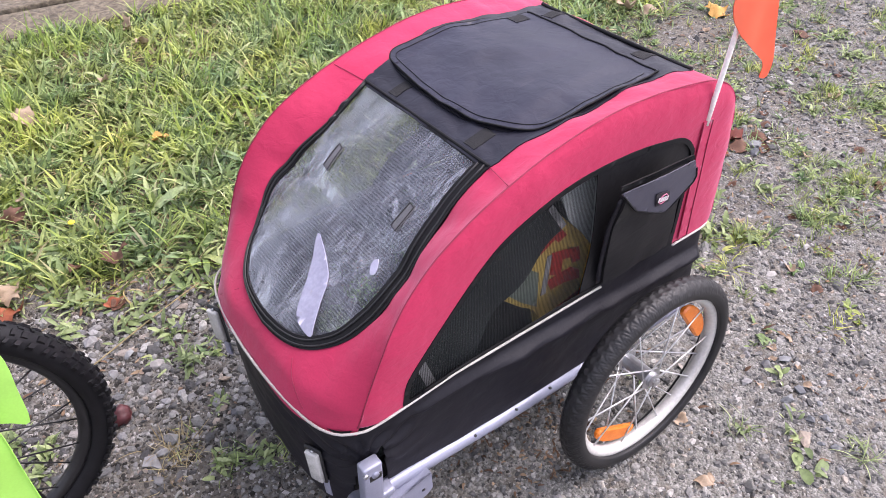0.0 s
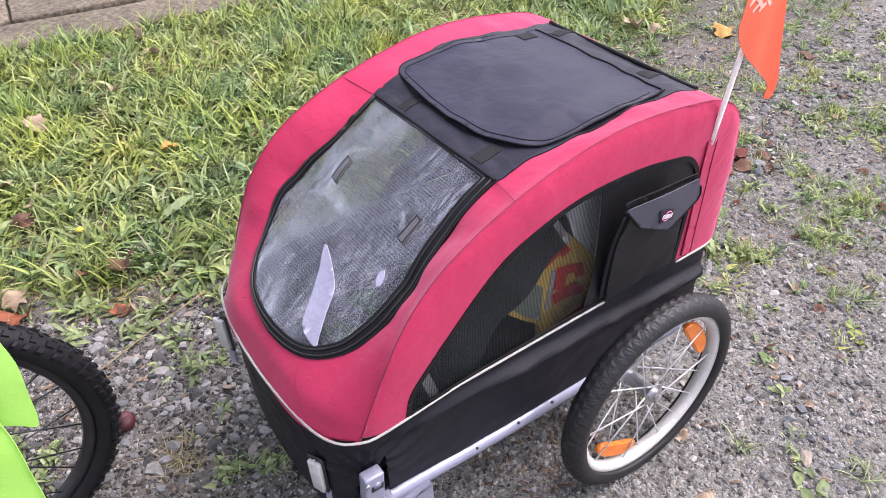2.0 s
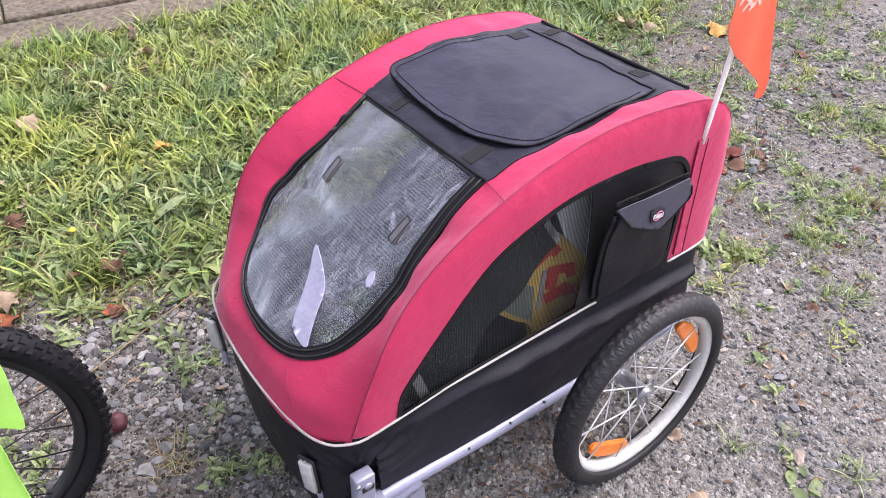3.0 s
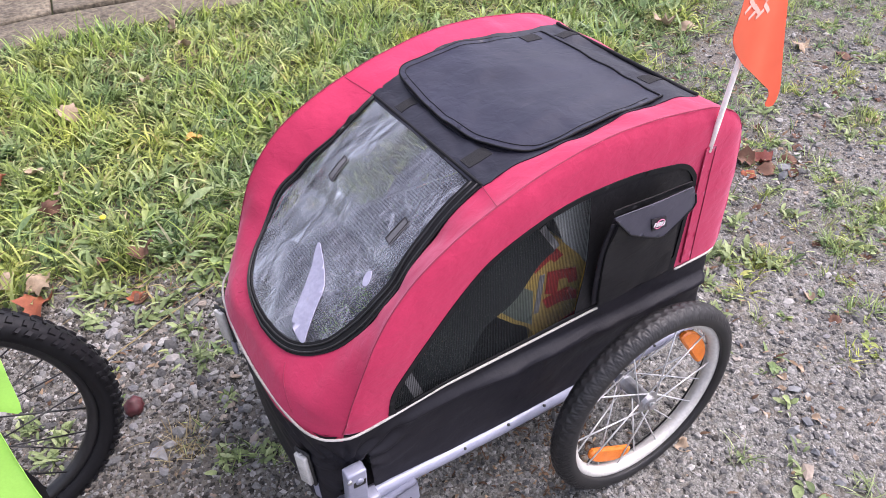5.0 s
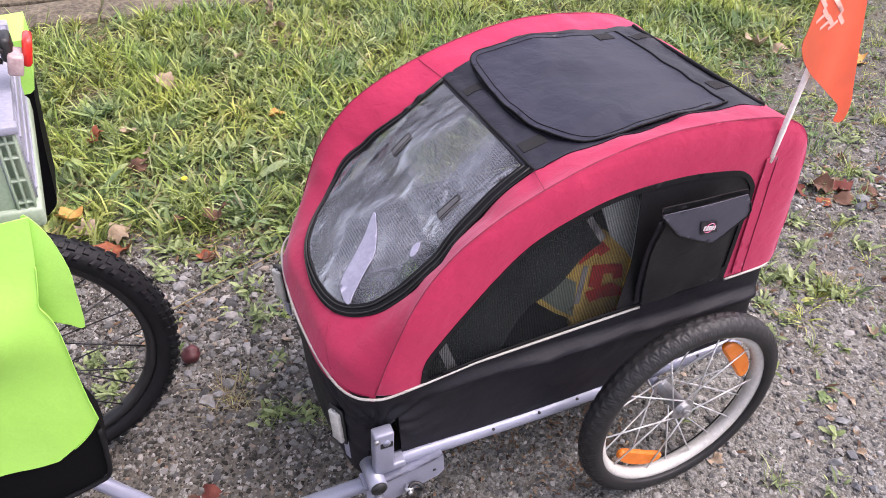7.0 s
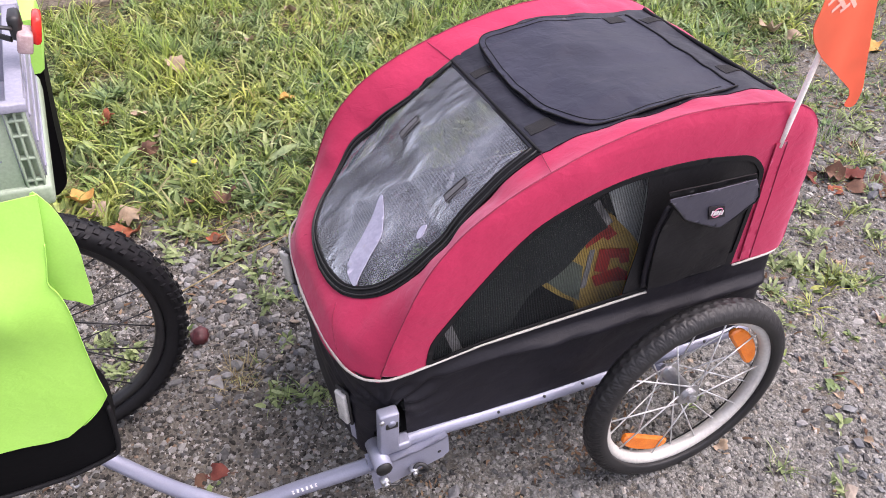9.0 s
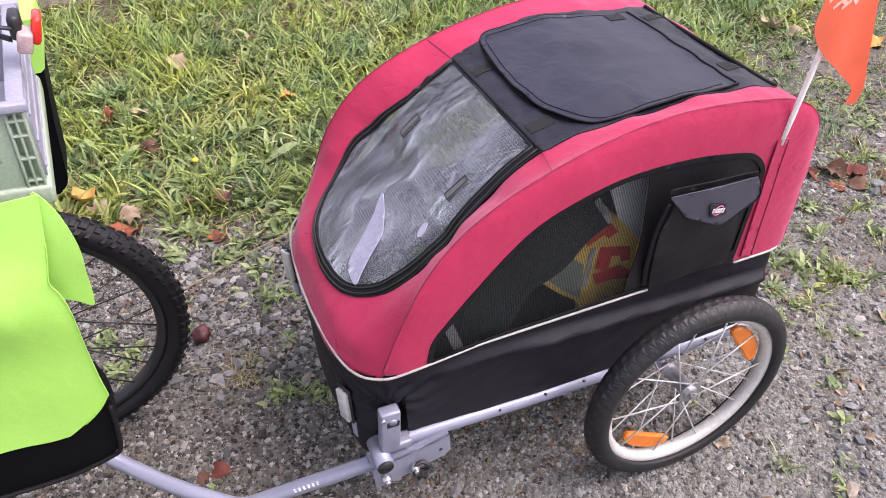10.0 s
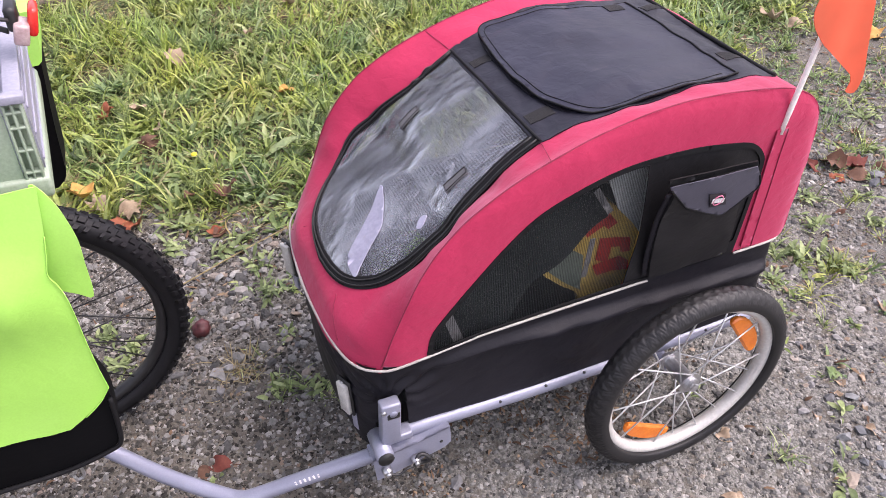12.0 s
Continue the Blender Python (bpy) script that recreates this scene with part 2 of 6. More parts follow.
CONKER = surface("chestnut_shell", (0.038, 0.007, 0.009), (0.095, 0.015, 0.017), 0.48, big=50, fine=160, bump=0.5, dirt=(0.04, 0.012, 0.012))
CONCRETE = surface("weathered_concrete", (0.098, 0.080, 0.054), (0.180, 0.150, 0.104), 0.9, big=7.5, fine=48, bump=1.0, dist=0.010, dirt=(0.30, 0.27, 0.20), speck=0.48)


# ---- geometry helpers ----
from mathutils import geometry as flat_geometry


def part(name, bm, material, parent, label="", smooth=True):
    """Links a bmesh as one mesh object under a thing or a part."""
    me = bpy.data.meshes.new(name)
    bm.to_mesh(me)
    bm.free()
    me.materials.append(material)
    if smooth:
        me.shade_smooth()
    return placed(name, me, parent, label)


def placed(name, me, parent, label="", m=None):
    ob = new(name, me)
    if parent:
        ob.parent = parent
    if m is not None:
        ob.matrix_basis = m
    if label:
        ob["label"] = label
    return ob


def raw(name, verts, faces, material, parent=None, label="", smooth=True):
    me = bpy.data.meshes.new(name)
    me.from_pydata([tuple(v) for v in verts], [], [tuple(f) for f in faces])
    me.materials.append(material)
    if smooth:
        me.shade_smooth()
    return placed(name, me, parent, label)


def inside(p, poly):
    """Which of the points lie in the polygon."""
    p, q = np.asarray(p), np.asarray(poly)
    r = np.zeros(len(p), bool)
    for a, b in zip(q, np.roll(q, -1, 0)):
        c = (a[1] > p[:, 1]) != (b[1] > p[:, 1])
        r ^= c & (p[:, 0] < (b[0] - a[0]) * (p[:, 1] - a[1]) / (b[1] - a[1] + 1e-12) + a[0])
    return r


def dense(poly, step, closed=True):
    out = []
    q = list(poly) + ([poly[0]] if closed else [])
    for a, b in zip(q, q[1:]):
        a, b = np.array(a, float), np.array(b, float)
        n = max(1, int(math.ceil(np.linalg.norm(b - a) / step)))
        out += [tuple(a + (b - a) * k / n) for k in range(n)]
    if not closed:
        out.append(tuple(poly[-1]))
    return out


def smooth_line(pts, n=6, closed=False):
    """A Catmull-Rom line through the points."""
    p = [np.array(v, float) for v in pts]
    q = [p[-1], *p, p[0], p[1]] if closed else [2 * p[0] - p[1], *p, 2 * p[-1] - p[-2]]
    out = []
    for a, b, c, d in zip(q, q[1:], q[2:], q[3:]):
        for k in range(n):
            u = k / n
            out.append(tuple(0.5 * (2 * b + (c - a) * u + (2 * a - 5 * b + 4 * c - d) * u * u + (3 * b - a - 3 * c + d) * u ** 3)))
    if not closed:
        out.append(tuple(p[-1]))
    return out


def inset(poly, d):
    """The polygon moved inwards by d."""
    p = np.array(poly, float)
    e = np.roll(p, -1, 0) - np.roll(p, 1, 0)
    e /= np.linalg.norm(e, axis=1, keepdims=True) + 1e-9
    area = np.sum(p[:, 0] * np.roll(p[:, 1], -1) - np.roll(p[:, 0], -1) * p[:, 1])
    n = np.stack([-e[:, 1], e[:, 0]], 1) * (1 if area > 0 else -1)
    return [tuple(v) for v in p + n * d]


def sheet(name, outline, place, material, parent, holes=(), step=0.012, thick=0.002, label="", rows=()):
    """Cloth or plate cut to an outline in two coordinates and laid out by place(points, lift)."""
    rings = [dense(outline, step)] + [dense(h, step) for h in holes]
    pts, edges = [], []
    for r in rings:
        o = len(pts)
        pts += r
        edges += [(o + k, o + (k + 1) % len(r)) for k in range(len(r))]
    b = np.array(pts)
    lo, hi = b.min(0), b.max(0)
    gx, gy = np.meshgrid(np.arange(lo[0], hi[0], step), np.arange(lo[1], hi[1], step), indexing="ij")
    gx = gx + (np.arange(gx.shape[1]) % 2)[None, :] * step * 0.5
    g = np.stack([gx.ravel(), gy.ravel()], 1)
    keep = inside(g, rings[0])
    for r in rings[1:]:
        keep &= ~inside(g, r)
    g = g[keep]
    if len(g):
        near = np.array([np.min(np.sum((b - v) ** 2, 1)) for v in g])
        g = g[near > (0.55 * step) ** 2]
    if len(rows):
        rr = np.array(rows)
        rr = rr[inside(rr, rings[0])]
        for r in rings[1:]:
            rr = rr[~inside(rr, r)]
        rr = np.array([v for v in rr if np.min(np.sum((b - v) ** 2, 1)) > (.2 * step) ** 2])
        g = np.array([v for v in g if np.min(np.sum((rr - v) ** 2, 1)) > (.8 * step) ** 2])
        pts += [tuple(v) for v in rr]
    pts += [tuple(v) for v in g]
    vv, _, ff, *_ = flat_geometry.delaunay_2d_cdt([Vector(v) for v in pts], edges, [], 0, 1e-7)
    v2 = np.array([tuple(v) for v in vv])
    f = np.array([t for t in ff if len(t) == 3])
    c = v2[f].mean(1)
    ok = inside(c, rings[0])
    for r in rings[1:]:
        ok &= ~inside(c, r)
    f = f[ok]
    used = np.unique(f)
    back = np.full(len(v2), -1)
    back[used] = np.arange(len(used))
    v2, f = v2[used], back[f]
    front, rear = place(v2, 0.0), place(v2, -thick)
    a, bb, cc = front[f[:, 0]], front[f[:, 1]], front[f[:, 2]]
    if np.sum(np.cross(bb - a, cc - a) * (front - rear)[f[:, 0]]) < 0:
        f = f[:, ::-1]
    n = len(v2)
    count = {}
    for t in f:
        for k in range(3):
            e = (t[k], t[(k + 1) % 3])
            count[e] = 1
    rim = [(p, q) for p, q in count if (q, p) not in count]
    ends = sorted({k for e in rim for k in e})
    at, m = {k: 2 * n + j for j, k in enumerate(ends)}, len(ends)
    faces = [tuple(t) for t in f] + [tuple(t[::-1] + n) for t in f] + [(at[q], at[p], at[p] + m, at[q] + m) for p, q in rim]
    return raw(name, np.concatenate([front, rear, front[ends], rear[ends]]), faces, material, parent, label)


def ruck(p, scale, amount, seed=0.0):
    """Soft folds: a small shift for each place."""
    return np.array([noise.noise(Vector((v[0] * scale + seed, v[1] * scale - seed, v[2] * scale + 2 * seed))) for v in p]) * amount


def tube(name, pts, r, material, parent, sides=8, label="", closed=False, flat=1.0):
    """A round bar along a line of points."""
    p = np.array(pts, float)
    n = len(p)
    t = (np.roll(p, -1, 0) - np.roll(p, 1, 0)) if closed else np.gradient(p, axis=0)
    t /= np.linalg.norm(t, axis=1, keepdims=True) + 1e-12
    up = np.array((0.0, 0.0, 1.0)) if abs(t[0][2]) < 0.9 else np.array((0.0, 1.0, 0.0))
    verts, rr = [], np.broadcast_to(np.asarray(r, float), (n,))
    a = np.cross(t[0], up)
    for k in range(n):
        a = a - t[k] * (a @ t[k])
        a /= np.linalg.norm(a)
        b = np.cross(t[k], a)
        for q in range(sides):
            w = 2 * math.pi * q / sides
            verts.append(p[k] + rr[k] * (math.cos(w) * a + flat * math.sin(w) * b))
    faces = []
    for k in range(n if closed else n - 1):
        k2 = (k + 1) % n
        for q in range(sides):
            q2 = (q + 1) % sides
            faces.append((k * sides + q, k * sides + q2, k2 * sides + q2, k2 * sides + q))
    if not closed:
        faces += [tuple(range(sides))[::-1], tuple((n - 1) * sides + q for q in range(sides))]
    return raw(name, verts, faces, material, parent, label)


def lathe(profile, segments, wobble=None):
    """Verts and faces of a closed profile of (radius, side) spun about the y axis."""
    verts, faces, m = [], [], len(profile)
    for k in range(segments):
        w = 2 * math.pi * k / segments
        for q, (r, y) in enumerate(profile):
            if wobble:
                r = r + wobble(w, q, y)
            verts.append((r * math.cos(w), y, r * math.sin(w)))
    for k in range(segments):
        k2 = (k + 1) % segments
        for q in range(m):
            q2 = (q + 1) % m
            faces.append((k * m + q, k * m + q2, k2 * m + q2, k2 * m + q))
    return verts, faces


def block(bm, size, m=Matrix(), bevel=0.0, segments=2):
    """Adds a box with rounded edges."""
    r = bmesh.ops.create_cube(bm, size=1.0, matrix=m @ Matrix.Diagonal((*size, 1)))
    if bevel:
        edges = {e for v in r["verts"] for e in v.link_edges}
        bmesh.ops.bevel(bm, geom=list(edges), offset=bevel, segments=segments, profile=0.5, affect="EDGES")
    return bm


def boxed(name, size, m, material, parent, bevel=0.002, label=""):
    return part(name, block(bmesh.new(), size, m, bevel), material, parent, label)


def bar(bm, a, b, r, sides=8):
    """Adds a straight round bar from a to b."""
    a, b = Vector(a), Vector(b)
    m = Matrix.Translation((a + b) / 2) @ (b - a).to_track_quat("Z", "Y").to_matrix().to_4x4()
    bmesh.ops.create_cone(bm, cap_ends=True, segments=sides, radius1=r, radius2=r, depth=(b - a).length, matrix=m)
    return bm


def straight(name, a, b, r, material, parent, sides=10, label=""):
    return part(name, bar(bmesh.new(), a, b, r, sides), material, parent, label)


# ---- trailer ----
TY, TZ, TROLL = -0.205, 0.47, -2.3
trailer = tagged(new("bicycle_trailer"), "crimson and black fabric dog trailer with silver frame on gravel", "bicycle trailer")
trailer.matrix_basis = Matrix.Translation((0, TY, TZ)) @ pose(0, 0, 0, TROLL) @ Matrix.Translation((0, 0, -TZ))
HALF = 0.276
PROFILE = [(-.650, .460), (-.630, .525), (-.603, .588), (-.574, .650), (-.535, .706), (-.483, .755), (-.431, .786), (-.371, .813),
           (-.312, .832), (-.246, .850), (-.204, .858), (-.140, .870), (-.060, .875), (.024, .870), (.108, .858), (.180, .844),
           (.239, .816), (.272, .776), (.283, .700), (.285, .590), (.283, .462)]
PX = np.array(PROFILE)
RUN = np.r_[0, np.cumsum(np.hypot(*np.diff(PX, axis=0).T))]


def rail(s):
    """The side seam of the cover, as x and z, s metres along from the front."""
    q = np.clip(np.asarray(s, float)[..., None] + np.linspace(-.025, .025, 9), 0, RUN[-1])
    below = np.minimum(np.asarray(s, float), 0)
    return np.stack([np.interp(q, RUN, PX[:, 0]).mean(-1) + .29 * below, np.interp(q, RUN, PX[:, 1]).mean(-1) + .957 * below], -1)


def belly(s, y):
    """How far the side seams stray from straight lines, as a shift in y."""
    near = np.interp(s, [0, .05, .18, .40, .62], [0, .007, .013, .008, 0])
    far = -np.interp(s, [0, .10, .30, .60, .90, 1.08], [.003, .012, .013, .013, .010, .004])
    return -np.where(np.asarray(y) < 0, near, far)


def top_point(s, y, lift=0.0):
    """A place on the cover between its two side seams."""
    s, y = np.asarray(s, float), np.asarray(y, float)
    p, t = rail(s), rail(s + .01) - rail(s - .01)
    t = t / (np.linalg.norm(t, axis=-1, keepdims=True) + 1e-9)
    n = np.stack([-t[..., 1], t[..., 0]], -1)
    k = np.clip(np.abs(y) / HALF, 0, 1)
    bow = .072 * (1 - k ** 4.4) * np.interp(s, [0, .06, .15, .28, .42], [1, .9, .55, .18, 0])
    sag = np.interp(s, [.05, .2, .3, .42, .55, .7, .95, 1.08], [0, -.055, -.072, -.052, -.022, -.026, -.018, 0]) * np.clip((1 - k) / .30, 0, 1) ** .8
    roll = .003 * np.exp(-((k - .86) / .09) ** 2)
    roll = roll * np.interp(s, [0, .08, 1.0, 1.1], [.2, 1, 1, .3])
    roll = roll + (y > 0) * .006 * np.exp(-((k - .93) / .10) ** 2) * np.interp(s, [.08, .22, .34, .48], [0, 1, .8, 0])
    q = p + n * (sag + roll + lift)[..., None]
    y = y + belly(s, y) * np.clip((np.abs(y) - .19) / (HALF - .19), 0, 1)
    return np.stack([q[..., 0] - bow, y, q[..., 1]], -1)


def on_top(lift=0.0, folds=0.003, scale=7.0):
    def place(uv, drop):
        base = top_point(uv[:, 0], uv[:, 1])
        w = ruck(base, scale, folds, 3.1) * np.clip(np.minimum(uv[:, 0], RUN[-1] - uv[:, 0]) / .06, 0, 1)
        w *= np.clip((HALF - np.abs(uv[:, 1])) / .04, 0, 1)
        q = np.clip((HALF - np.abs(uv[:, 1])) / .03, 0, 1)
        w += ruck(base, 34.0, .0025, 6.0) * q * (1 - q)
        w += (ruck(base * np.array((1, .35, 1)), 26.0, .0042, 9.0) + ruck(base * np.array((1, .2, 1)), 11.0, .0050, 4.0)) * np.clip((np.abs(uv[:, 1]) - .17) / .05, 0, 1) * np.clip((HALF - np.abs(uv[:, 1])) / .03, 0, 1) * (folds > .0045)
        return top_point(uv[:, 0], uv[:, 1], w + lift + drop)
    return place


LINE = rail(np.linspace(0, RUN[-1], 160))


def side_depth(x, z, sign=-1):
    """How far the side stands from the middle plane."""
    gap = (x[:, None] - LINE[None, :, 0]) ** 2 + (z[:, None] - LINE[None, :, 1]) ** 2
    d, s = np.sqrt(np.min(gap, 1)), np.argmin(gap, 1) * RUN[-1] / 159
    stray = sign * belly(s, np.full(len(s), float(sign)))
    return HALF + stray * np.exp(-d / .09) + .013 * (1 - np.exp(-d / .022))


def on_side(sign, lift=0.0, folds=0.003, scale=8.0):
    def place(uv, drop):
        x, z = uv[:, 0], uv[:, 1]
        base = np.stack([x, np.zeros(len(x)), z], 1)
        deep = side_depth(x, z, sign)
        e = np.clip(np.sqrt(np.min((x[:, None] - LINE[None, ::2, 0]) ** 2 + (z[:, None] - LINE[None, ::2, 1]) ** 2, 1)) / .03, 0, 1)
        y = deep + (ruck(base, scale, folds, 5.0 + sign) + ruck(base, 36.0, .0045, 2.0) * (1 - e)) * e + lift + drop
        return np.stack([x, sign * y, z], 1)
    return place


# plan of the lower body at its upper edge, from the rear middle round to the front middle
PLAN_HALF = [(.283, 0), (.283, .12), (.281, .22), (.273, .262), (.250, .284), (.16, .288), (0, .289), (-.3, .289), (-.55, .288), (-.628, .285),
             (-.654, .276), (-.680, .257), (-.700, .218), (-.712, .155), (-.720, .07), (-.722, 0)]
PLAN = smooth_line(PLAN_HALF + [(x, -y) for x, y in PLAN_HALF[-2:0:-1]], 5, True)
PL = np.array(PLAN + PLAN[:1])
PRUN = np.r_[0, np.cumsum(np.hypot(*np.diff(PL, axis=0).T))]
PIPE_Z = 0.472


def pipe_z(x):
    return np.interp(x, [-.70, -.63, -.45, -.1, .27], [.460, .463, .481, .478, .467])


def on_tub(uv, drop):
    """Lower body: u metres round the plan, z up."""
    u = np.mod(uv[:, 0], PRUN[-1])
    x, y = np.interp(u, PRUN, PL[:, 0]), np.interp(u, PRUN, PL[:, 1])
    x2, y2 = np.interp(np.mod(u + .01, PRUN[-1]), PRUN, PL[:, 0]), np.interp(np.mod(u + .01, PRUN[-1]), PRUN, PL[:, 1])
    t = np.stack([x2 - x, y2 - y], 1)
    t /= np.linalg.norm(t, axis=1, keepdims=True) + 1e-9
    n = np.stack([t[:, 1], -t[:, 0]], 1)
    n *= np.sign(np.sum(n * np.stack([x + .2, y], 1), 1))[:, None]
    z = uv[:, 1]
    z = PIPE_Z - (PIPE_Z - z) * (PIPE_Z - np.interp(x, [-.70, -.66, -.60, 0, .25], [.190, .206, .262, .250, .246])) / (PIPE_Z - .232)
    flank = np.clip((np.abs(y) - .25) / .03, 0, 1)
    low = np.clip((.42 - z) / .17, 0, 1)
    d = -.004 + .003 * low ** 1.5 * flank * np.clip((x + .64) / .08, 0, 1)
    shelf = z - .422 + .05 * (x + .3)
    d += flank * .026 * np.clip(1 - shelf / .020, 0, 1) * np.clip(1 + shelf / .012, 0, 1) * np.clip((x + .62) / .3, 0, 1) * np.clip((.262 - x) / .03, 0, 1)
    gather = np.exp(-((x + .63) ** 2 + (z - .40) ** 2) / .009) * np.clip((.455 - z) / .03, 0, 1) * (y < 0)
    d += .006 * gather * np.sin(11 * np.arctan2(z - .385, x + .645) + 2 * np.sin(40 * x))
    base = np.stack([x, y, z], 1)
    d += (ruck(base * np.array((1, 1, 2.6)), 5.0, .0045, 8.0) + ruck(base * np.array((1, 1, 2.0)), 17.0, .0035, 3.0)) * np.clip((.46 - z) / .04, 0, 1) * np.clip((z - .252) / .06, 0.05, 1)
    k = np.clip(pipe_z(x) - PIPE_Z, -.02, .02) * np.clip((z - .3) / .15, 0, 1)
    return np.stack([x + n[:, 0] * (d + drop), y + n[:, 1] * (d + drop), z + k], 1)


def plan_u(x, sign):
    """Metres round the plan at which the flank on that side has this x."""
    c = [(abs(PL[k, 0] - x), PRUN[k]) for k in range(len(PL)) if np.sign(PL[k, 1]) == sign and abs(PL[k, 1]) > .2]
    return min(c)[1]


# front window, as its distance from the middle for each place along
WIN = smooth_line([(.072, 0), (.078, .06), (.093, .118), (.120, .165), (.160, .197), (.24, .220), (.33, .215), (.44, .200), (.545, .199)], 5)
ZIP_OUT = [(s, y) for s, y in WIN] + [(s, -y) for s, y in WIN[::-1][:-1]]
VIN = smooth_line([(.089, 0), (.094, .05), (.106, .098), (.130, .138), (.165, .165), (.24, .178), (.33, .174), (.44, .168), (.536, .168)], 5)
FAR_IN = [tuple(np.array(a) + (np.array(c) - a) * np.interp(a[1], [0, .13], [1, .27])) for a, c in zip(WIN, VIN)]
ZIP_IN = FAR_IN + [(s, -y) for s, y in VIN[::-1][:-1]]
ROOF_EDGE = smooth_line([(.545, .199), (.61, .197), (.67, .212), (.75, .221), (.85, .208), (.96, .198), (1.03, .205), (1.052, .212)], 4)
ROOF_OUT = ROOF_EDGE + [(s, -y) for s, y in ROOF_EDGE[::-1]]
OPENING = ZIP_OUT[:len(WIN)] + ROOF_EDGE[1:] + [(s, -y) for s, y in ROOF_EDGE[::-1]] + [(s, -y) for s, y in WIN[::-1][1:-1]]

cover_edge = [(-.012, -HALF), (-.012, HALF), (RUN[-1], HALF), (RUN[-1], -HALF)]
cover = sheet("cover", cover_edge, on_top(0, .006, 9.0), RED, trailer, [OPENING], .014, .0025, "crimson fabric cover with stitched seams")
for sign in (-1, 1):
    along = np.linspace(0.004, 1.16, 130)
    tube("side_seam", top_point(along, np.full(130, sign * HALF), .0002), .0015, SEAM, cover, 6)
    line = np.linspace(.199, HALF - .002, 10)
    tube("cross_seam", top_point(np.full(10, .545) - (line - .199) * .25, sign * line, .0006), .0008, SEAM, cover, 5)
    # thin darker tube that paints the shade of a soft crease
    fold = np.linspace(0, 1, 10)
    tube("crease_line", top_point(.012 + .062 * fold, sign * (.185 - .07 * fold), .0004), .0008, SEAM, cover, 5)

# side panels with their arched windows
ARCH = smooth_line([(-.563, .475), (-.552, .524), (-.522, .564), (-.467, .626), (-.413, .679), (-.349, .727), (-.275, .758), (-.198, .776),
                    (-.118, .783), (-.021, .779), (.058, .767), (.108, .753), (.139, .726), (.152, .692), (.146, .606), (.137, .476)], 4)
SIDE_TOP = [tuple(p) for p in rail(np.linspace(0, RUN[-1], 90))]
PIPE_LINE = [(x, float(pipe_z(x)) + .002) for x in np.linspace(.277, -.648, 30)]
SIDE = SIDE_TOP + PIPE_LINE[1:-1]
CLOSED_ARCH = ARCH + [(x, float(pipe_z(x)) - .002) for x in np.linspace(.12, -.55, 24)]
BAND_IN = [p for p in inset(CLOSED_ARCH, .0105) if p[1] > .482] + [(x, float(pipe_z(x)) + .004) for x in np.linspace(.110, -.545, 24)]
ARCH_HOLE = [(x, max(z, float(pipe_z(x)) + .0015)) for x, z in CLOSED_ARCH]
PANEL_EDGE = smooth_line([(-.122, .780), (-.118, .70), (-.116, .62), (-.128, .54), (-.134, .482)], 5)
RAIL_S = np.linspace(.01, RUN[-1] - .01, 170)
RAIL_T = rail(RAIL_S + .01) - rail(RAIL_S - .01)
RAIL_T = RAIL_T / np.linalg.norm(RAIL_T, axis=1, keepdims=True)
EDGE_ROWS = [tuple(v) for d in (.003, .007, .012, .018, .025, .033) for v in rail(RAIL_S) + np.stack([RAIL_T[:, 1], -RAIL_T[:, 0]], 1) * d]
for sign in (-1, 1):
    panel = sheet("side_panel", SIDE, on_side(sign), RED, trailer, [ARCH_HOLE], .0085, .0025, "crimson side panel with arched window opening", EDGE_ROWS)
    sheet("window_binding", ARCH_HOLE, on_side(sign, .0018, .003), BINDING, panel, [BAND_IN], .010, .003, "black stitched binding")
    mesh_edge = [p for p in ARCH if p[0] < -.122] + [tuple(p) for p in PANEL_EDGE] + [(x, float(pipe_z(x)) + .002) for x in np.linspace(-.14, -.558, 18)]
    sheet("mesh_window", mesh_edge, on_side(sign, -.006, .002), MESH, panel, (), .02, .0006, "black see-through mesh")
    solid_edge = [p for p in PANEL_EDGE][::-1] + [p for p in ARCH if p[0] > -.118] + [(x, float(pipe_z(x)) + .002) for x in np.linspace(.130, -.125, 10)]
    sheet("pocket_backing", solid_edge, on_side(sign, -.002, .004), POCKET_CLOTH, panel, (), .012, .0015, "black fabric panel")

# the pocket on the near side
def on_pocket(depth, folds=.003, puff=0.0):
    """The pocket's front leans out towards its top."""
    def place(uv, drop):
        x, z = uv[:, 0], uv[:, 1]
        base = np.stack([x, np.zeros(len(x)), z], 1)
        u = np.clip((x + .10) / .21, 0, 1)
        y = depth + .15 * (z - .49) + drop + ruck(base, 14.0, folds, 2.2) + puff * np.sin(math.pi * u)
        return np.stack([x, -y, z], 1)
    return place


POCKET = smooth_line([(-.083, .492), (.115, .485)], 4)[:-1] + smooth_line([(.115, .485), (.098, .56), (.084, .64), (.080, .700)], 4)[:-1] + smooth_line([(.080, .700), (-.095, .732)], 4)[:-1] + smooth_line([(-.095, .732), (-.101, .63), (-.083, .492)], 4)[:-1]
pocket = sheet("pocket", POCKET, on_pocket(.297, .006, .004), POCKET_CLOTH, trailer, (), .010, .016, "black fabric side pocket with pointed flap")
FLAPLINE = [(-.112, .752), (-.020, .750), (.078, .742), (.094, .716), (.107, .690), (.105, .676), (.080, .660), (.048, .638), (.036, .634), (.024, .638), (-.015, .660), (-.058, .685), (-.066, .692), (-.092, .724), (-.108, .744)]
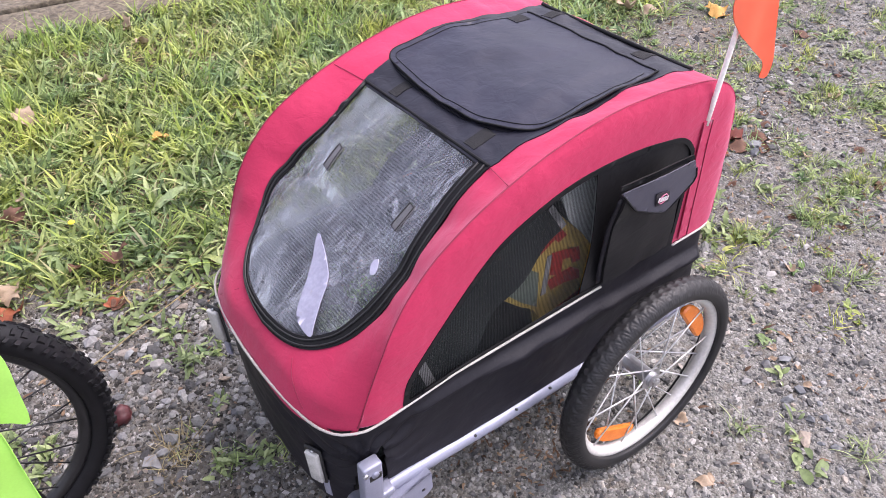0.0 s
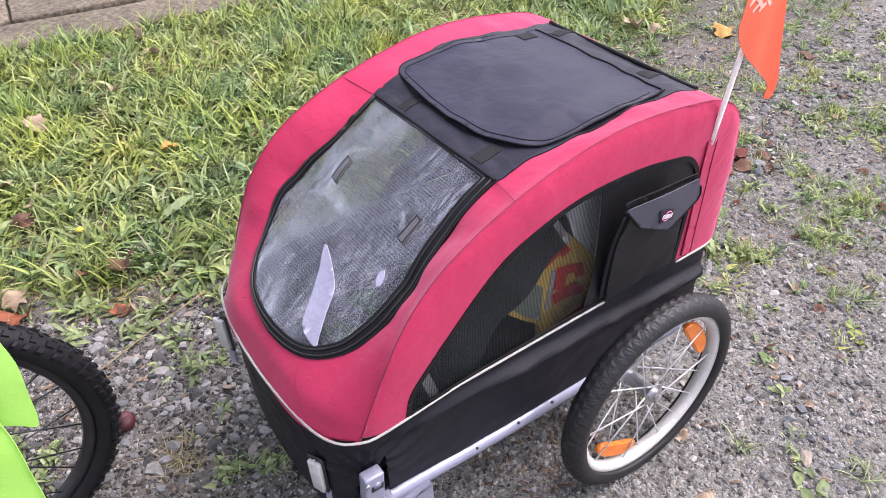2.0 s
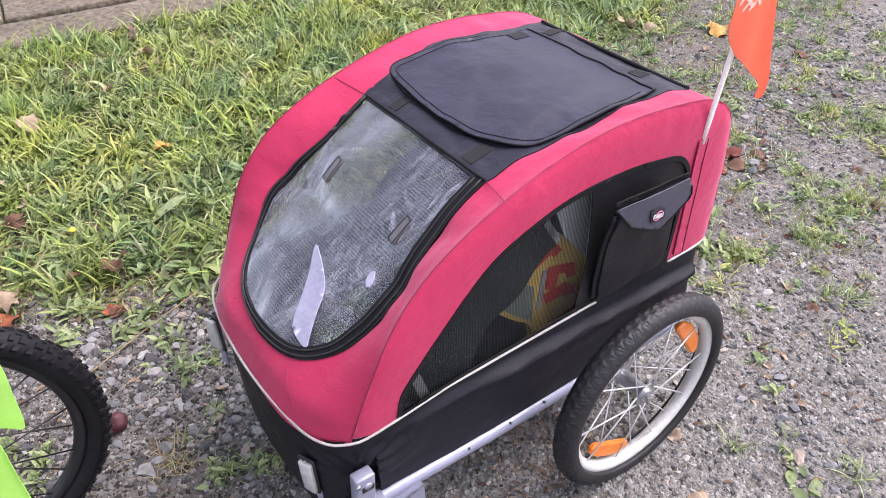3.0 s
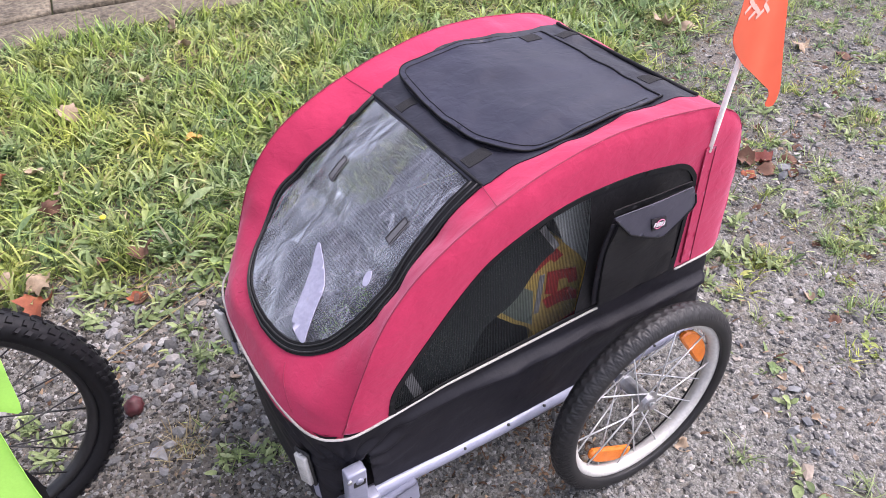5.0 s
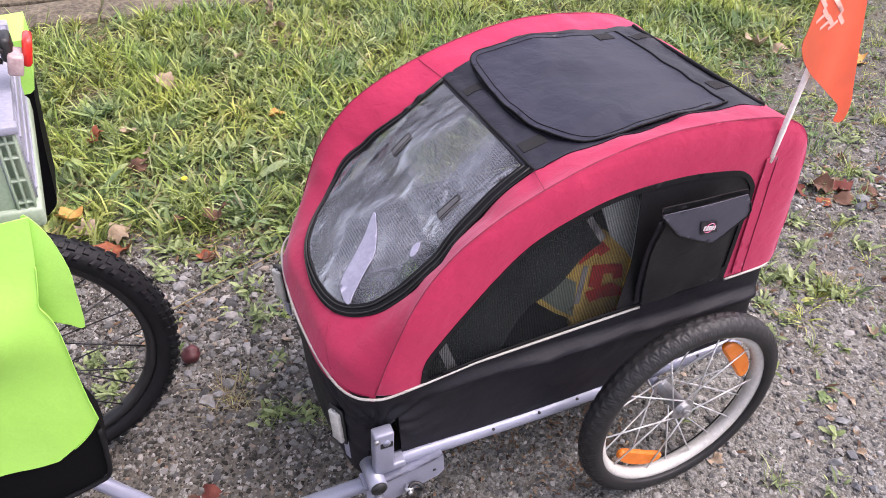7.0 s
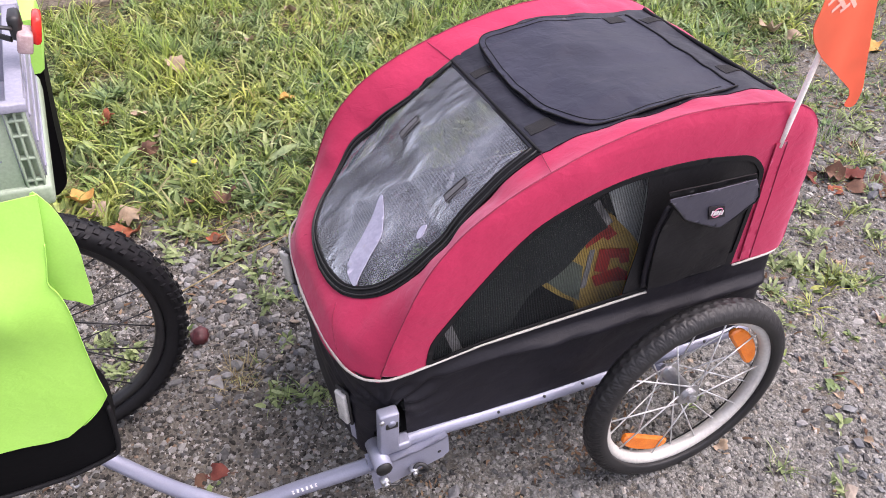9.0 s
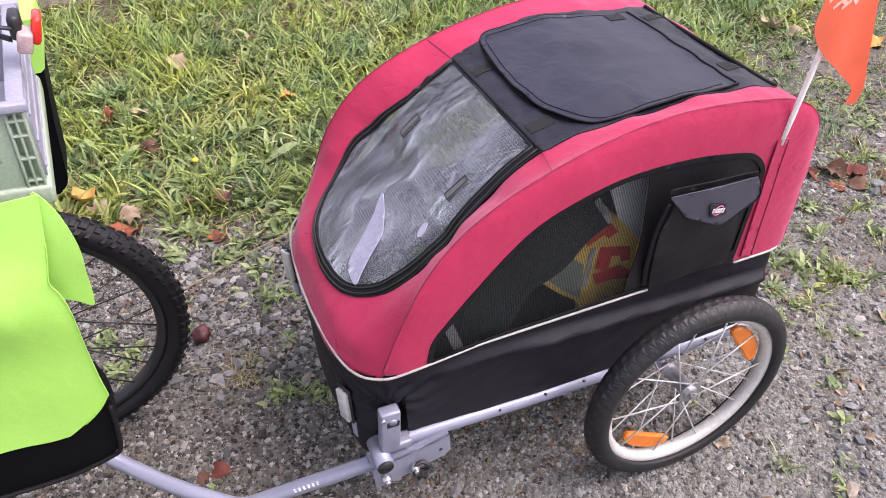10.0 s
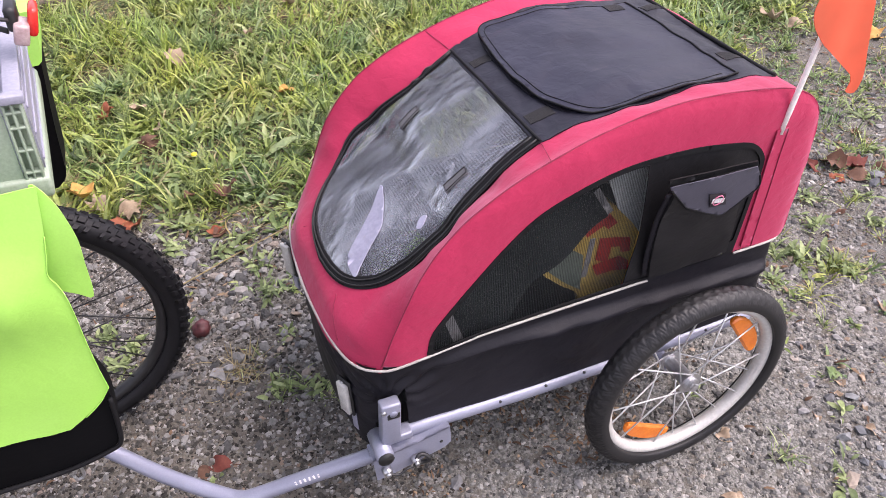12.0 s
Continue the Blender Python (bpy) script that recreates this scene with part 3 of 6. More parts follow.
flap = sheet("pocket_flap", FLAPLINE, on_pocket(.302, .0018, .005), LIT_FLAP_CLOTH, pocket, (), .009, .0025)
tube("flap_edge", on_pocket(.3025, .0018, .005)(np.array(dense(FLAPLINE[3:], .012, False)), 0.0), .0020, BINDING, pocket, 5)
STRIPLINE = [(-.114, .765), (.083, .748), (.090, .736), (-.110, .754)]
sheet("fold_strip", STRIPLINE, on_pocket(.296, .002), BINDING, pocket, (), .01, .003)
patch = sheet("label_patch", [(-.022, .711), (.018, .700), (.030, .668), (-.009, .674)], on_pocket(.3075, .0, .003), PATCH, pocket, (), .012, .0015, "small woven label with white and pink marks")
ring_mid = np.array((.004, .688))
ring_pts = np.array([ring_mid + (.011 * math.cos(w), .011 * math.sin(w)) for w in np.linspace(0, 2 * math.pi, 24, endpoint=False)])
tube("label_ring", on_pocket(.3085, .0, .003)(ring_pts, 0.0), .0011, PINK, patch, 5, closed=True)
for k in range(5):
    c = ring_mid + np.array((-.012 + .006 * k, .0030 - .0016 * k))
    sheet("label_mark", [tuple(c + d) for d in ((-.0025, -.0050), (.0025, -.0062), (.0025, .0050), (-.0025, .0062))], on_pocket(.3092, .0, .003), PRINT, patch, (), .02, .0008)
# gusset fold at the pocket's front edge
line = np.array([(-.100, .726), (-.106, .68), (-.106, .63), (-.100, .56), (-.090, .496)])
tube("gusset", on_pocket(.291, .003)(np.array(smooth_line(line, 5)), 0.0), .007, BLACK, pocket, 7, flat=.35)

# flag sleeve
for a, b in (((.158, .766), (.154, .482)), ((.186, .764), (.183, .476))):
    ln = np.array([np.array(a) + (np.array(b) - a) * k / 14 for k in range(15)])
    tube("sleeve_seam", on_side(-1, .0036)(ln, 0.0), .0012, SEAM, cover, 5)
sheet("flag_sleeve", [(.158, .768), (.187, .766), (.183, .480), (.154, .482)], on_side(-1, .0030), RED, cover, (), .0085, .0025)

# front window: clear vinyl over a grey screen, framed by zip tape
zipper = sheet("zip_tape", ZIP_OUT, on_top(.003, .003), BINDING, trailer, [ZIP_IN], .009, .003, "black zip tape round the front window")
for off in (-.22, .22):
    ln = [tuple(np.array(a) * (.5 + off) + np.array(b) * (.5 - off)) for a, b in zip(WIN, VIN)]
    lf = [tuple(np.array(a) * (.5 + off) + np.array(b) * (.5 - off)) for a, b in zip(WIN, FAR_IN)]
    full = [(s, -y) for s, y in ln[::-1]] + lf[1:]
    q = np.array(full)
    tube("zip_rail", top_point(q[:, 0], q[:, 1], .0048), .0018, PLASTIC, zipper, 6)
PANE = inset(ZIP_IN, -.006)
window = sheet("front_window", PANE, on_top(.0005, .006, 9.0), CLEAR, trailer, (), .010, .0006, "creased clear vinyl window")
sheet("inner_screen", inset(ZIP_IN, -.010), on_top(-.010, .004), INNER_MESH, trailer, (), .014, .0005, "grey mesh screen behind the vinyl")
for sy in (-1, 1):
    for ds in (0, .040):
        a = np.array((.49 - ds, sy * .187))
        pull = top_point(np.array([a[0], a[0] - .013, a[0] - .026]), np.array([a[1], a[1] + .004 * sy, a[1] + .006 * sy]), np.array([.012, .015, .011]))
        if sy > 0:
            tube("zip_pull", pull, .0030, PLASTIC, zipper, 6, flat=.6)
for s0, y0 in ((.350, .127), (.350, -.118)):
    tab = [(s0, y0 - .011), (s0 + .058, y0 - .012), (s0 + .062, y0 + .008), (s0 + .004, y0 + .012)]
    sheet("loop_tab", tab, on_top(.0030, .006, 9.0), TAB, zipper, (), .01, .0015)
    edge = np.array(dense(inset(tab, .0028), .006))
    tube("stitching", on_top(.0036, .006, 9.0)(edge, 0.0), .0008, BINDING, zipper, 5, closed=True)

# raised pale shapes that paint the sky's reflection in the vinyl's folds
streak_thing = tagged(new("plastic_strip"), "pale lavender streak painted for the sky's glare on the vinyl window", "plastic strip")
streak_thing.matrix_basis = trailer.matrix_basis.copy()
STREAK = smooth_line([(.240, .029), (.200, .003), (.160, -.030), (.123, -.062), (.115, -.100), (.117, -.122), (.130, -.112), (.160, -.088), (.193, -.066), (.215, -.032), (.231, .0)], 3, True)
sheet("streak_blade", STREAK, on_top(.0030, .006, 9.0), PAINTED_GLARE, streak_thing, (), .012, .002)
FLECK = smooth_line([(.286, -.131), (.272, -.126), (.254, -.139), (.258, -.147), (.270, -.144)], 3, True)
fleck_thing = tagged(new("plastic_scrap"), "small pale fleck painted for glare on the vinyl window", "plastic scrap")
fleck_thing.matrix_basis = trailer.matrix_basis.copy()
sheet("fleck_blade", FLECK, on_top(.0030, .006, 9.0), PAINTED_GLARE, fleck_thing, (), .012, .002)

# roof panel and its flap
def on_roof(lift):
    """The roof cloth, slack and rumpled behind the flap and ahead of it."""
    def place(uv, drop):
        slack = np.clip(np.maximum((uv[:, 0] - .985) / .02, (.60 - uv[:, 0]) / .03), 0, 1) * np.clip((1.05 - uv[:, 0]) / .02, 0, 1) * np.clip((uv[:, 0] - .55) / .02, 0, 1)
        base = top_point(uv[:, 0], uv[:, 1])
        return on_top(0, .006, 9.0)(uv, drop + lift + (ruck(base, 20.0, .009, 5.5) + ruck(base * np.array((2, 1, 2)), 15.0, .006, 2.5)) * slack)
    return place


roof = sheet("roof_panel", inset(ROOF_OUT, -.007), on_roof(.0022), CANOPY, trailer, (), .012, .002, "charcoal fabric roof panel")
for s0 in (.566,):
    for y0 in (.115, -.130):
        sheet("hook_tab", [(s0 - .012, y0 - .018), (s0 + .040, y0 - .018), (s0 + .040, y0 + .012), (s0 - .012, y0 + .012)], on_roof(.0034), HOOK, roof, (), .01, .002)
tube("front_hem", top_point(np.full(24, .545), np.linspace(-.198, .198, 24), .0035), .0032, BINDING, roof, 6)
tube("rear_hem", top_point(np.full(24, 1.052), np.linspace(-.214, .214, 24), .003), .0045, BINDING, roof, 6)
FLAP_FAR = smooth_line([(.985, .186), (.90, .200), (.80, .210), (.72, .216), (.652, .221), (.626, .214), (.613, .186), (.600, .10), (.594, 0)], 5)
FLAP_NEAR = smooth_line([(.594, 0), (.600, -.07), (.612, -.125), (.636, -.172), (.672, -.202), (.72, -.214), (.80, -.212), (.90, -.202), (.985, -.186)], 5)
FLAP_OUT = FLAP_FAR + FLAP_NEAR[1:]


def on_flap(lift):
    def place(uv, drop):
        s, y = uv[:, 0], uv[:, 1]
        free = np.clip((.985 - s) / .36, 0, 1)
        edge = np.clip((np.abs(y) - .13) / .09, 0, 1)
        base = top_point(s, y)
        w = ruck(base, 6.0, .010, 1.7) * (.3 + .7 * free) + ruck(base * np.array((1, 2.2, 1)), 9.0, .0042, 7.0) + ruck(base, 22.0, .0030, 4.0) * (.35 + edge + free) * .6
        return top_point(s, y, lift + .003 + .005 * free ** 1.5 - .004 * edge + w + drop)
    return place


under = sheet("roof_flap_lining", inset(FLAP_OUT, -.004), on_flap(-.0035), BLACK, trailer, (), .012, .003)
flap2 = sheet("roof_flap", FLAP_OUT, on_flap(.004), ROOF, trailer, (), .011, .004, "charcoal fabric flap lying open on the roof")
ring = np.array(dense(FLAP_OUT, .012, False))
tube("flap_binding", on_flap(.003)(ring, 0.0), .0020, BINDING, flap2, 6)
stitch = np.array(inset(FLAP_OUT, .012))
tube("flap_stitch", on_flap(.0045)(stitch[2:-2], 0.0), .0009, BINDING, flap2, 5)
tube("flap_seam", on_flap(.0048)(np.array([(.978, y) for y in np.linspace(-.185, .185, 26)]), 0.0), .0022, BINDING, flap2, 6)
for s0, y0 in ((.935, .168),):
    sheet("hook_tab", [(s0 - .020, y0 - .018), (s0 + .020, y0 - .018), (s0 + .020, y0 + .016), (s0 - .020, y0 + .016)], on_flap(.0056), HOOK, flap2, (), .01, .0015)
for y0 in (.150, -.115):
    sheet("hook_tab", [(1.000, y0 - .02), (1.040, y0 - .02), (1.040, y0 + .014), (1.000, y0 + .014)], on_roof(.0034), HOOK, roof, (), .01, .002)

# lower body
U = PRUN[-1]
tub_rows = 40
tu = np.linspace(0, U, 420, endpoint=False)
tz = np.linspace(.232, PIPE_Z, tub_rows)
hole_u = plan_u(-.636, -1)
grid = np.array([(u, z) for u in tu for z in tz])
v_out, v_in = on_tub(grid, 0.0), on_tub(grid, -.003)
faces, count = [], len(grid)
for a in range(len(tu)):
    b = (a + 1) % len(tu)
    for q in range(tub_rows - 1):
        um, zm = (tu[a] + U / len(tu) / 2), (tz[q] + tz[q + 1]) / 2
        open_by = (.388 - zm) / .15
        if open_by > 0 and -.016 - .050 * open_by < um - hole_u < .030:
            continue
        f = (a * tub_rows + q, b * tub_rows + q, b * tub_rows + q + 1, a * tub_rows + q + 1)
        faces += [f, tuple(k + count for k in f[::-1])]
tub = raw("lower_body", np.concatenate([v_out, v_in]), faces, BLACK, trailer, "black fabric lower body")
pu = np.linspace(0, U, 220, endpoint=False)
pipe = on_tub(np.stack([pu, np.full(220, PIPE_Z)], 1), .0075)
pocket_gap = lambda p: p[1] < 0 and -.072 < p[0] < .130
runs, run = [], []
order = np.roll(np.arange(220), -int(np.argmin(np.hypot(pipe[:, 0] - .03, pipe[:, 1] + .29))))
for k in order:
    if pocket_gap(pipe[k]):
        if run:
            runs.append(run)
        run = []
    else:
        run.append(pipe[k])
runs.append(run)
for r in runs:
    if len(r) > 2:
        tube("piping", r, .0028, PIPING, tub, 6, "pale reflective piping")
floor_mesh = bmesh.new()
block(floor_mesh, (.93, .54, .012), Matrix.Translation((-.205, 0, .262)), .004)
part("floor_board", floor_mesh, PLASTIC, trailer, "black floor board")

# front reflectors on the lower body
for sign in (-1, 1):
    m = Matrix.Translation((-.712, -.198, .318) if sign < 0 else (-.722, .215, .366)) @ pose(0, 0, 0, 0, 0, 24)
    holder = boxed("reflector_holder", (.008, .038, .106), m @ Matrix.Translation((.004, .003, 0)), PLASTIC, trailer, .004, "black holder with white reflector")
    boxed("reflector", (.010, .029, .088), m @ Matrix.Translation((-.004, 0, .004)), WHITE_REFLECTOR, holder, .003)
    for dz in (-.048, .050):
        part("screw", bar(bmesh.new(), m @ Vector((0, 0, dz)), m @ Vector((-.004, 0, dz)), .003, 8), CHROME, holder)
    boxed("strap_end", (.006, .016, .055), m @ Matrix.Translation((.010, .006 * sign, -.078)), GREY_PLASTIC, trailer, .001)

# silver chassis
for sign in (-1, 1):
    tube("frame_tube", smooth_line([(-.676, sign * .281, .258), (-.58, sign * .284, .264), (-.3, sign * .285, .244), (0, sign * .285, .236), (.25, sign * .284, .232)], 6), .0155, ALU, trailer, 14, "silver painted frame tube")
    for x0 in (-.41, -.30, -.205, .12):
        z0 = .246 - .03 * (x0 + .33)
        straight("rivet", (x0, sign * .293, z0 + .008), (x0, sign * .2975, z0 + .0125), .0034, PLASTIC, trailer, 8)
cross = straight("cross_tube", (-.676, -.328, .258), (-.676, -.262, .258), .0185, ALU, trailer, 20, "silver cross tube with black end cap")
straight("end_cap", (-.676, -.3275, .258), (-.676, -.3325, .258), .0165, PLASTIC, cross, 20)
straight("axle_tube", (.0, -.33, .214), (.0, .33, .214), .013, ALU, trailer, 14)
up = bmesh.new()
block(up, (.040, .026, .115), Matrix.Translation((-.651, -.296, .330)) @ pose(0, 0, 0, 0, 4, 0), .004)
upright = part("hinge_post", up, ALU, trailer, "silver hinge post")
boxed("slot", (.026, .004, .016), Matrix.Translation((-.645, -.3085, .356)) @ pose(0, 0, 0, 0, 4, 0), PLASTIC, upright, .002)
straight("tongue", (-.645, -.307, .362), (-.645, -.311, .362), .008, ALU, upright, 12)
straight("rivet", (-.664, -.308, .375), (-.664, -.3125, .375), .005, CHROME, upright, 10)
boxed("bracket_foot", (.060, .030, .018), Matrix.Translation((-.640, -.294, .276)), ALU, trailer, .004)
PLATE = [(-.700, .244), (-.600, .252), (-.532, .266), (-.531, .214), (-.545, .202), (-.66, .176), (-.697, .172)]


def on_plane(y, sign=-1):
    return lambda uv, drop: np.stack([uv[:, 0], np.full(len(uv), sign * (y + drop)), uv[:, 1]], 1)


plate = sheet("hitch_plate", PLATE, on_plane(.314), ALU, trailer, (), .02, .004, "silver hitch plate")
sheet("hitch_plate", PLATE, on_plane(.276), ALU, trailer, (), .02, .004)
sheet("plate_web", [(-.700, .276), (-.532, .276), (-.532, .314), (-.700, .314)], lambda uv, drop: np.stack([uv[:, 0], -uv[:, 1], np.interp(uv[:, 0], [-.7, -.6, -.532], [.244, .252, .266]) + drop], 1), ALU, trailer, (), .02, .004)
straight("hole", (-.553, -.3142, .226), (-.553, -.3150, .226), .004, PLASTIC, plate, 10)
for x0, z0, mat, r in ((-.676, .206, CHROME, .0105), (-.614, .209, CHROME, .009)):
    straight("bolt", (x0, -.314, z0), (x0, -.330, z0), r, mat, plate, 6)
    straight("bolt_shaft", (x0, -.330, z0), (x0, -.336, z0), r * .55, mat, plate, 10)
rubber_ring = [(-.602 + .016 * math.cos(w), -.325 - .004 * math.cos(2 * w), .204 + .014 * math.sin(w)) for w in np.linspace(0, 2 * math.pi, 22, endpoint=False)]
tube("safety_ring", rubber_ring, .0045, PLASTIC, plate, 8, "black rubber retaining ring", True)
tube("safety_strap", smooth_line([(-.672, -.330, .203), (-.655, -.334, .197), (-.636, -.332, .203), (-.618, -.330, .200)], 4), .0028, PLASTIC, plate, 6)

# tow bar, in the trailer's own coordinates
TOW_WORLD = smooth_line([(-.560, -.500, .232), (-.70, -.482, .206), (-.84, -.447, .156), (-.945, -.424, .122), (-.972, -.413, .115), (-1.000, -.395, .115), (-1.10, -.320, .136), (-1.20, -.232, .168), (-1.28, -.180, .23), (-1.34, -.135, .33)], 8)
INV = trailer.matrix_basis.inverted()
TOW = [tuple(INV @ Vector(v)) for v in TOW_WORLD]
tow = tube("tow_bar", TOW, .0165, ALU, trailer, 18, "bent silver tow bar reaching to the bicycle")
tow_mid, tow_dir = np.array(TOW[15]), np.array(TOW[17]) - np.array(TOW[13])
tow_dir /= np.linalg.norm(tow_dir)
facing = np.array((-.25, -.75, .60)) - tow_dir * (np.array((-.25, -.75, .60)) @ tow_dir)
facing /= np.linalg.norm(facing)
for k in range(6):
    c = tow_mid + tow_dir * (.0105 * (k - 2.5)) + facing * .0163
    side = np.cross(facing, tow_dir)
    m = Matrix((( *tow_dir, ), ( *side, ), ( *facing, ))).transposed().to_4x4()
    m.translation = c
    bmk = bmesh.new()
    block(bmk, (.0045, .008, .0010), m @ pose(0, 0, 0, 0, 0, 10 if k % 2 else -8), .0004)
    part("print_mark", bmk, PRINT, tow)
hitch = straight("hitch_cup", tuple(INV @ Vector((-1.34, -.150, .335))), tuple(INV @ Vector((-1.35, -.105, .36))), .022, PLASTIC, trailer, 16)


# ---- spoked wheels ----
def spoked_wheel(parent, at, tyre_r, tyre_w, rim_r, rim_w, hub_w, spokes, mats, name="wheel", tread=None, lean=0.0, yaw=0.0, hub_r=.016, hub_y=0.0):
    tyre_m, rim_m, spoke_m, hub_m = mats
    m = Matrix.Translation(at) @ pose(0, 0, 0, lean, 0, yaw)
    h, rw = (tyre_r - rim_r) / 2, rim_w / 2
    rim_prof = [(rim_r, -rw), (rim_r + .002, -rw + .003), (rim_r - .006, -rw + .005), (rim_r - .006, rw - .005), (rim_r + .002, rw - .003), (rim_r, rw),
                (rim_r - .012, rw + .0005), (rim_r - .020, rw * .55), (rim_r - .022, 0), (rim_r - .020, -rw * .55), (rim_r - .012, -rw - .0005)]
    v, f = lathe(rim_prof, 72)
    wheel = raw(name, v, f, rim_m, parent)
    wheel.matrix_basis = m
    mid, hw = tyre_r - tyre_w * .52, tyre_w / 2
    prof = [(mid + tyre_w * .52 * math.cos(a) * (1 if abs(a) < 1.6 else .85), hw * math.sin(a)) for a in np.linspace(-2.35, 2.35, 41)]
    prof = [(max(r, rim_r - .004), y) for r, y in prof]
    v, f = lathe(prof, 720 if tread else 200, tread)
    raw("tyre", v, f, tyre_m, wheel)
    hb = bmesh.new()
    bar(hb, (0, -hub_w * .42, 0), (0, hub_w * .42, 0), hub_r * .95, 16)
    for y in (-.36, .36):
        bar(hb, (0, hub_w * y - .0018, 0), (0, hub_w * y + .0018, 0), hub_r * 1.5, 20)
        bar(hb, (0, hub_w * y * 1.2 - .003, 0), (0, hub_w * y * 1.2 + .003, 0), hub_r * .9, 16)
    bar(hb, (0, -hub_w * .55, 0), (0, hub_w * .55, 0), .0055, 10)
    bar(hb, (0, -hub_w * .545, 0), (0, -hub_w * .49, 0), .0105, 6)
    bar(hb, (0, hub_w * .49, 0), (0, hub_w * .545, 0), .0105, 6)
    bmesh.ops.translate(hb, verts=hb.verts[:], vec=(0, hub_y, 0))
    part("hub", hb, hub_m, wheel, "", False)
    for k in range(spokes):
        side = 1 if k % 2 else -1
        w = 2 * math.pi * k / spokes
        w2 = w + (1 if (k // 2) % 2 else -1) * 1.05
        a = (hub_r * 1.35 * math.cos(w2), hub_y + side * hub_w * .36, hub_r * 1.35 * math.sin(w2))
        b = ((rim_r - .018) * math.cos(w), side * rim_w * .12, (rim_r - .018) * math.sin(w))
        straight("spoke", a, b, .0018, spoke_m, wheel, 6)
    return wheel


def road_tread(w, q, y):
    """Shallow curved grooves of the trailer's tyres."""
    u = abs(q - 20) / 20
    if u > .58:
        return .0010 if .60 < u < .64 or .74 < u < .78 else 0.0
    turn = w * 62 / (2 * math.pi) + (0.5 if q > 20 else 0.0)
    d = 0.0
    for shift, size in ((0.0, 1.0), (.0, .62)):
        k = (turn + shift) % 1.0 - .5
        r = math.hypot(k / .46, (u - .50) / .40) / size
        if .86 < r < 1.10 and u < .52:
            d = -.0021
    if abs(turn % 1.0 - .5) < .06 and .40 < u < .56:
        d = -.0021
    return d - (.0021 if q in (19, 20, 21) else 0)


wheel = spoked_wheel(trailer, (.003, -.3885, .2265), .2550, .056, .2165, .031, .098, 20, (RUBBER, RIMPAINT, SPOKE_STEEL, CHROME), "wheel", road_tread, -1.7, 0, .0185, .026)
wheel["label"] = "spoked wheel with silver rim and orange reflectors"


def spoke_reflector(wheel, angle, r, tilt):
    bm = bmesh.new()
    ring = [(.0205 * math.copysign(abs(math.cos(w)) ** .7, math.cos(w)) - .010 * math.sin(w) ** 2, .074 * math.copysign(abs(math.sin(w)) ** .8, math.sin(w))) for w in np.linspace(0, 2 * math.pi, 20, endpoint=False)]
    face = bm.faces.new([bm.verts.new((x, -.007, z)) for x, z in ring])
    out = bmesh.ops.extrude_face_region(bm, geom=[face])
    bmesh.ops.translate(bm, verts=[v for v in out["geom"] if isinstance(v, bmesh.types.BMVert)], vec=(0, .014, 0))
    bmesh.ops.recalc_face_normals(bm, faces=bm.faces[:])
    bmesh.ops.bevel(bm, geom=[e for e in bm.edges if abs(e.verts[0].co.y - e.verts[1].co.y) < 1e-6], offset=.004, segments=1, profile=.5, affect="EDGES")
    bm.transform(pose(0, 0, 0, 0, -math.degrees(angle), 0) @ Matrix.Translation((r, .004, 0)) @ pose(0, 0, 0, tilt))
    part("spoke_reflector", bm, AMBER, wheel, "orange plastic spoke reflector", False)


spoke_reflector(wheel, radians(32), .165, 0)
spoke_reflector(wheel, radians(237), .163, 0)
far_wheel = copy_thing(wheel, Matrix.Translation((.003, .3885, .258)) @ pose(0, 0, 0, 0, 0, 180))
far_wheel.parent = trailer

# things inside the cabin
sack = tagged(new("printed_bag"), "crumpled yellow bag with red print lying inside the trailer", "bag")
sack.matrix_basis = trailer.matrix_basis.copy()


def on_sack(lift):
    def place(uv, drop):
        x, z = uv[:, 0], uv[:, 1]
        base = np.stack([x, np.zeros(len(x)), z], 1)
        y = -.242 + .03 * (z - .30) + ruck(base, 9.0, .012, 6.6) - lift - drop
        return np.stack([x, y, z], 1)
    return place


SACK = smooth_line([(-.18, .285), (-.02, .285), (-.03, .45), (-.07, .56), (-.10, .60), (-.157, .66), (-.20, .625), (-.235, .585), (-.295, .538), (-.25, .48), (-.20, .43), (-.20, .34)], 4, True)
bag = sheet("bag_body", SACK, on_sack(0), YELLOW_BAG, sack, (), .014, .02)
sheet("pale_print", [(-.286, .535), (-.238, .578), (-.205, .55), (-.200, .45), (-.24, .485)], on_sack(.003), SAGE_PRINT, bag, (), .014, .001)
for pts in ([(-.205, .612), (-.150, .632), (-.128, .602), (-.150, .594), (-.16, .605), (-.20, .592)], [(-.168, .578), (-.100, .562), (-.098, .528), (-.118, .530), (-.122, .546), (-.142, .55), (-.146, .51), (-.176, .528)], [(-.18, .512), (-.12, .520), (-.096, .500), (-.090, .472), (-.13, .48), (-.165, .478)], [(-.15, .42), (-.06, .44), (-.05, .36), (-.15, .34)]):
    sheet("red_print", pts, on_sack(.004), RED_PRINT, bag, (), .014, .001)
lining = tagged(new("cabin_lining"), "teal grey cloth lining hung inside the trailer", "cloth")
lining.matrix_basis = trailer.matrix_basis.copy()
sheet("rear_cloth", [(-.24, .02), (.24, .02), (.24, .50), (-.24, .50)], lambda uv, drop: np.stack([.235 + .01 * np.sin(uv[:, 1] * 30) + drop, uv[:, 0], .27 + uv[:, 1]], 1), PALE_CLOTH, lining, (), .02, .003)
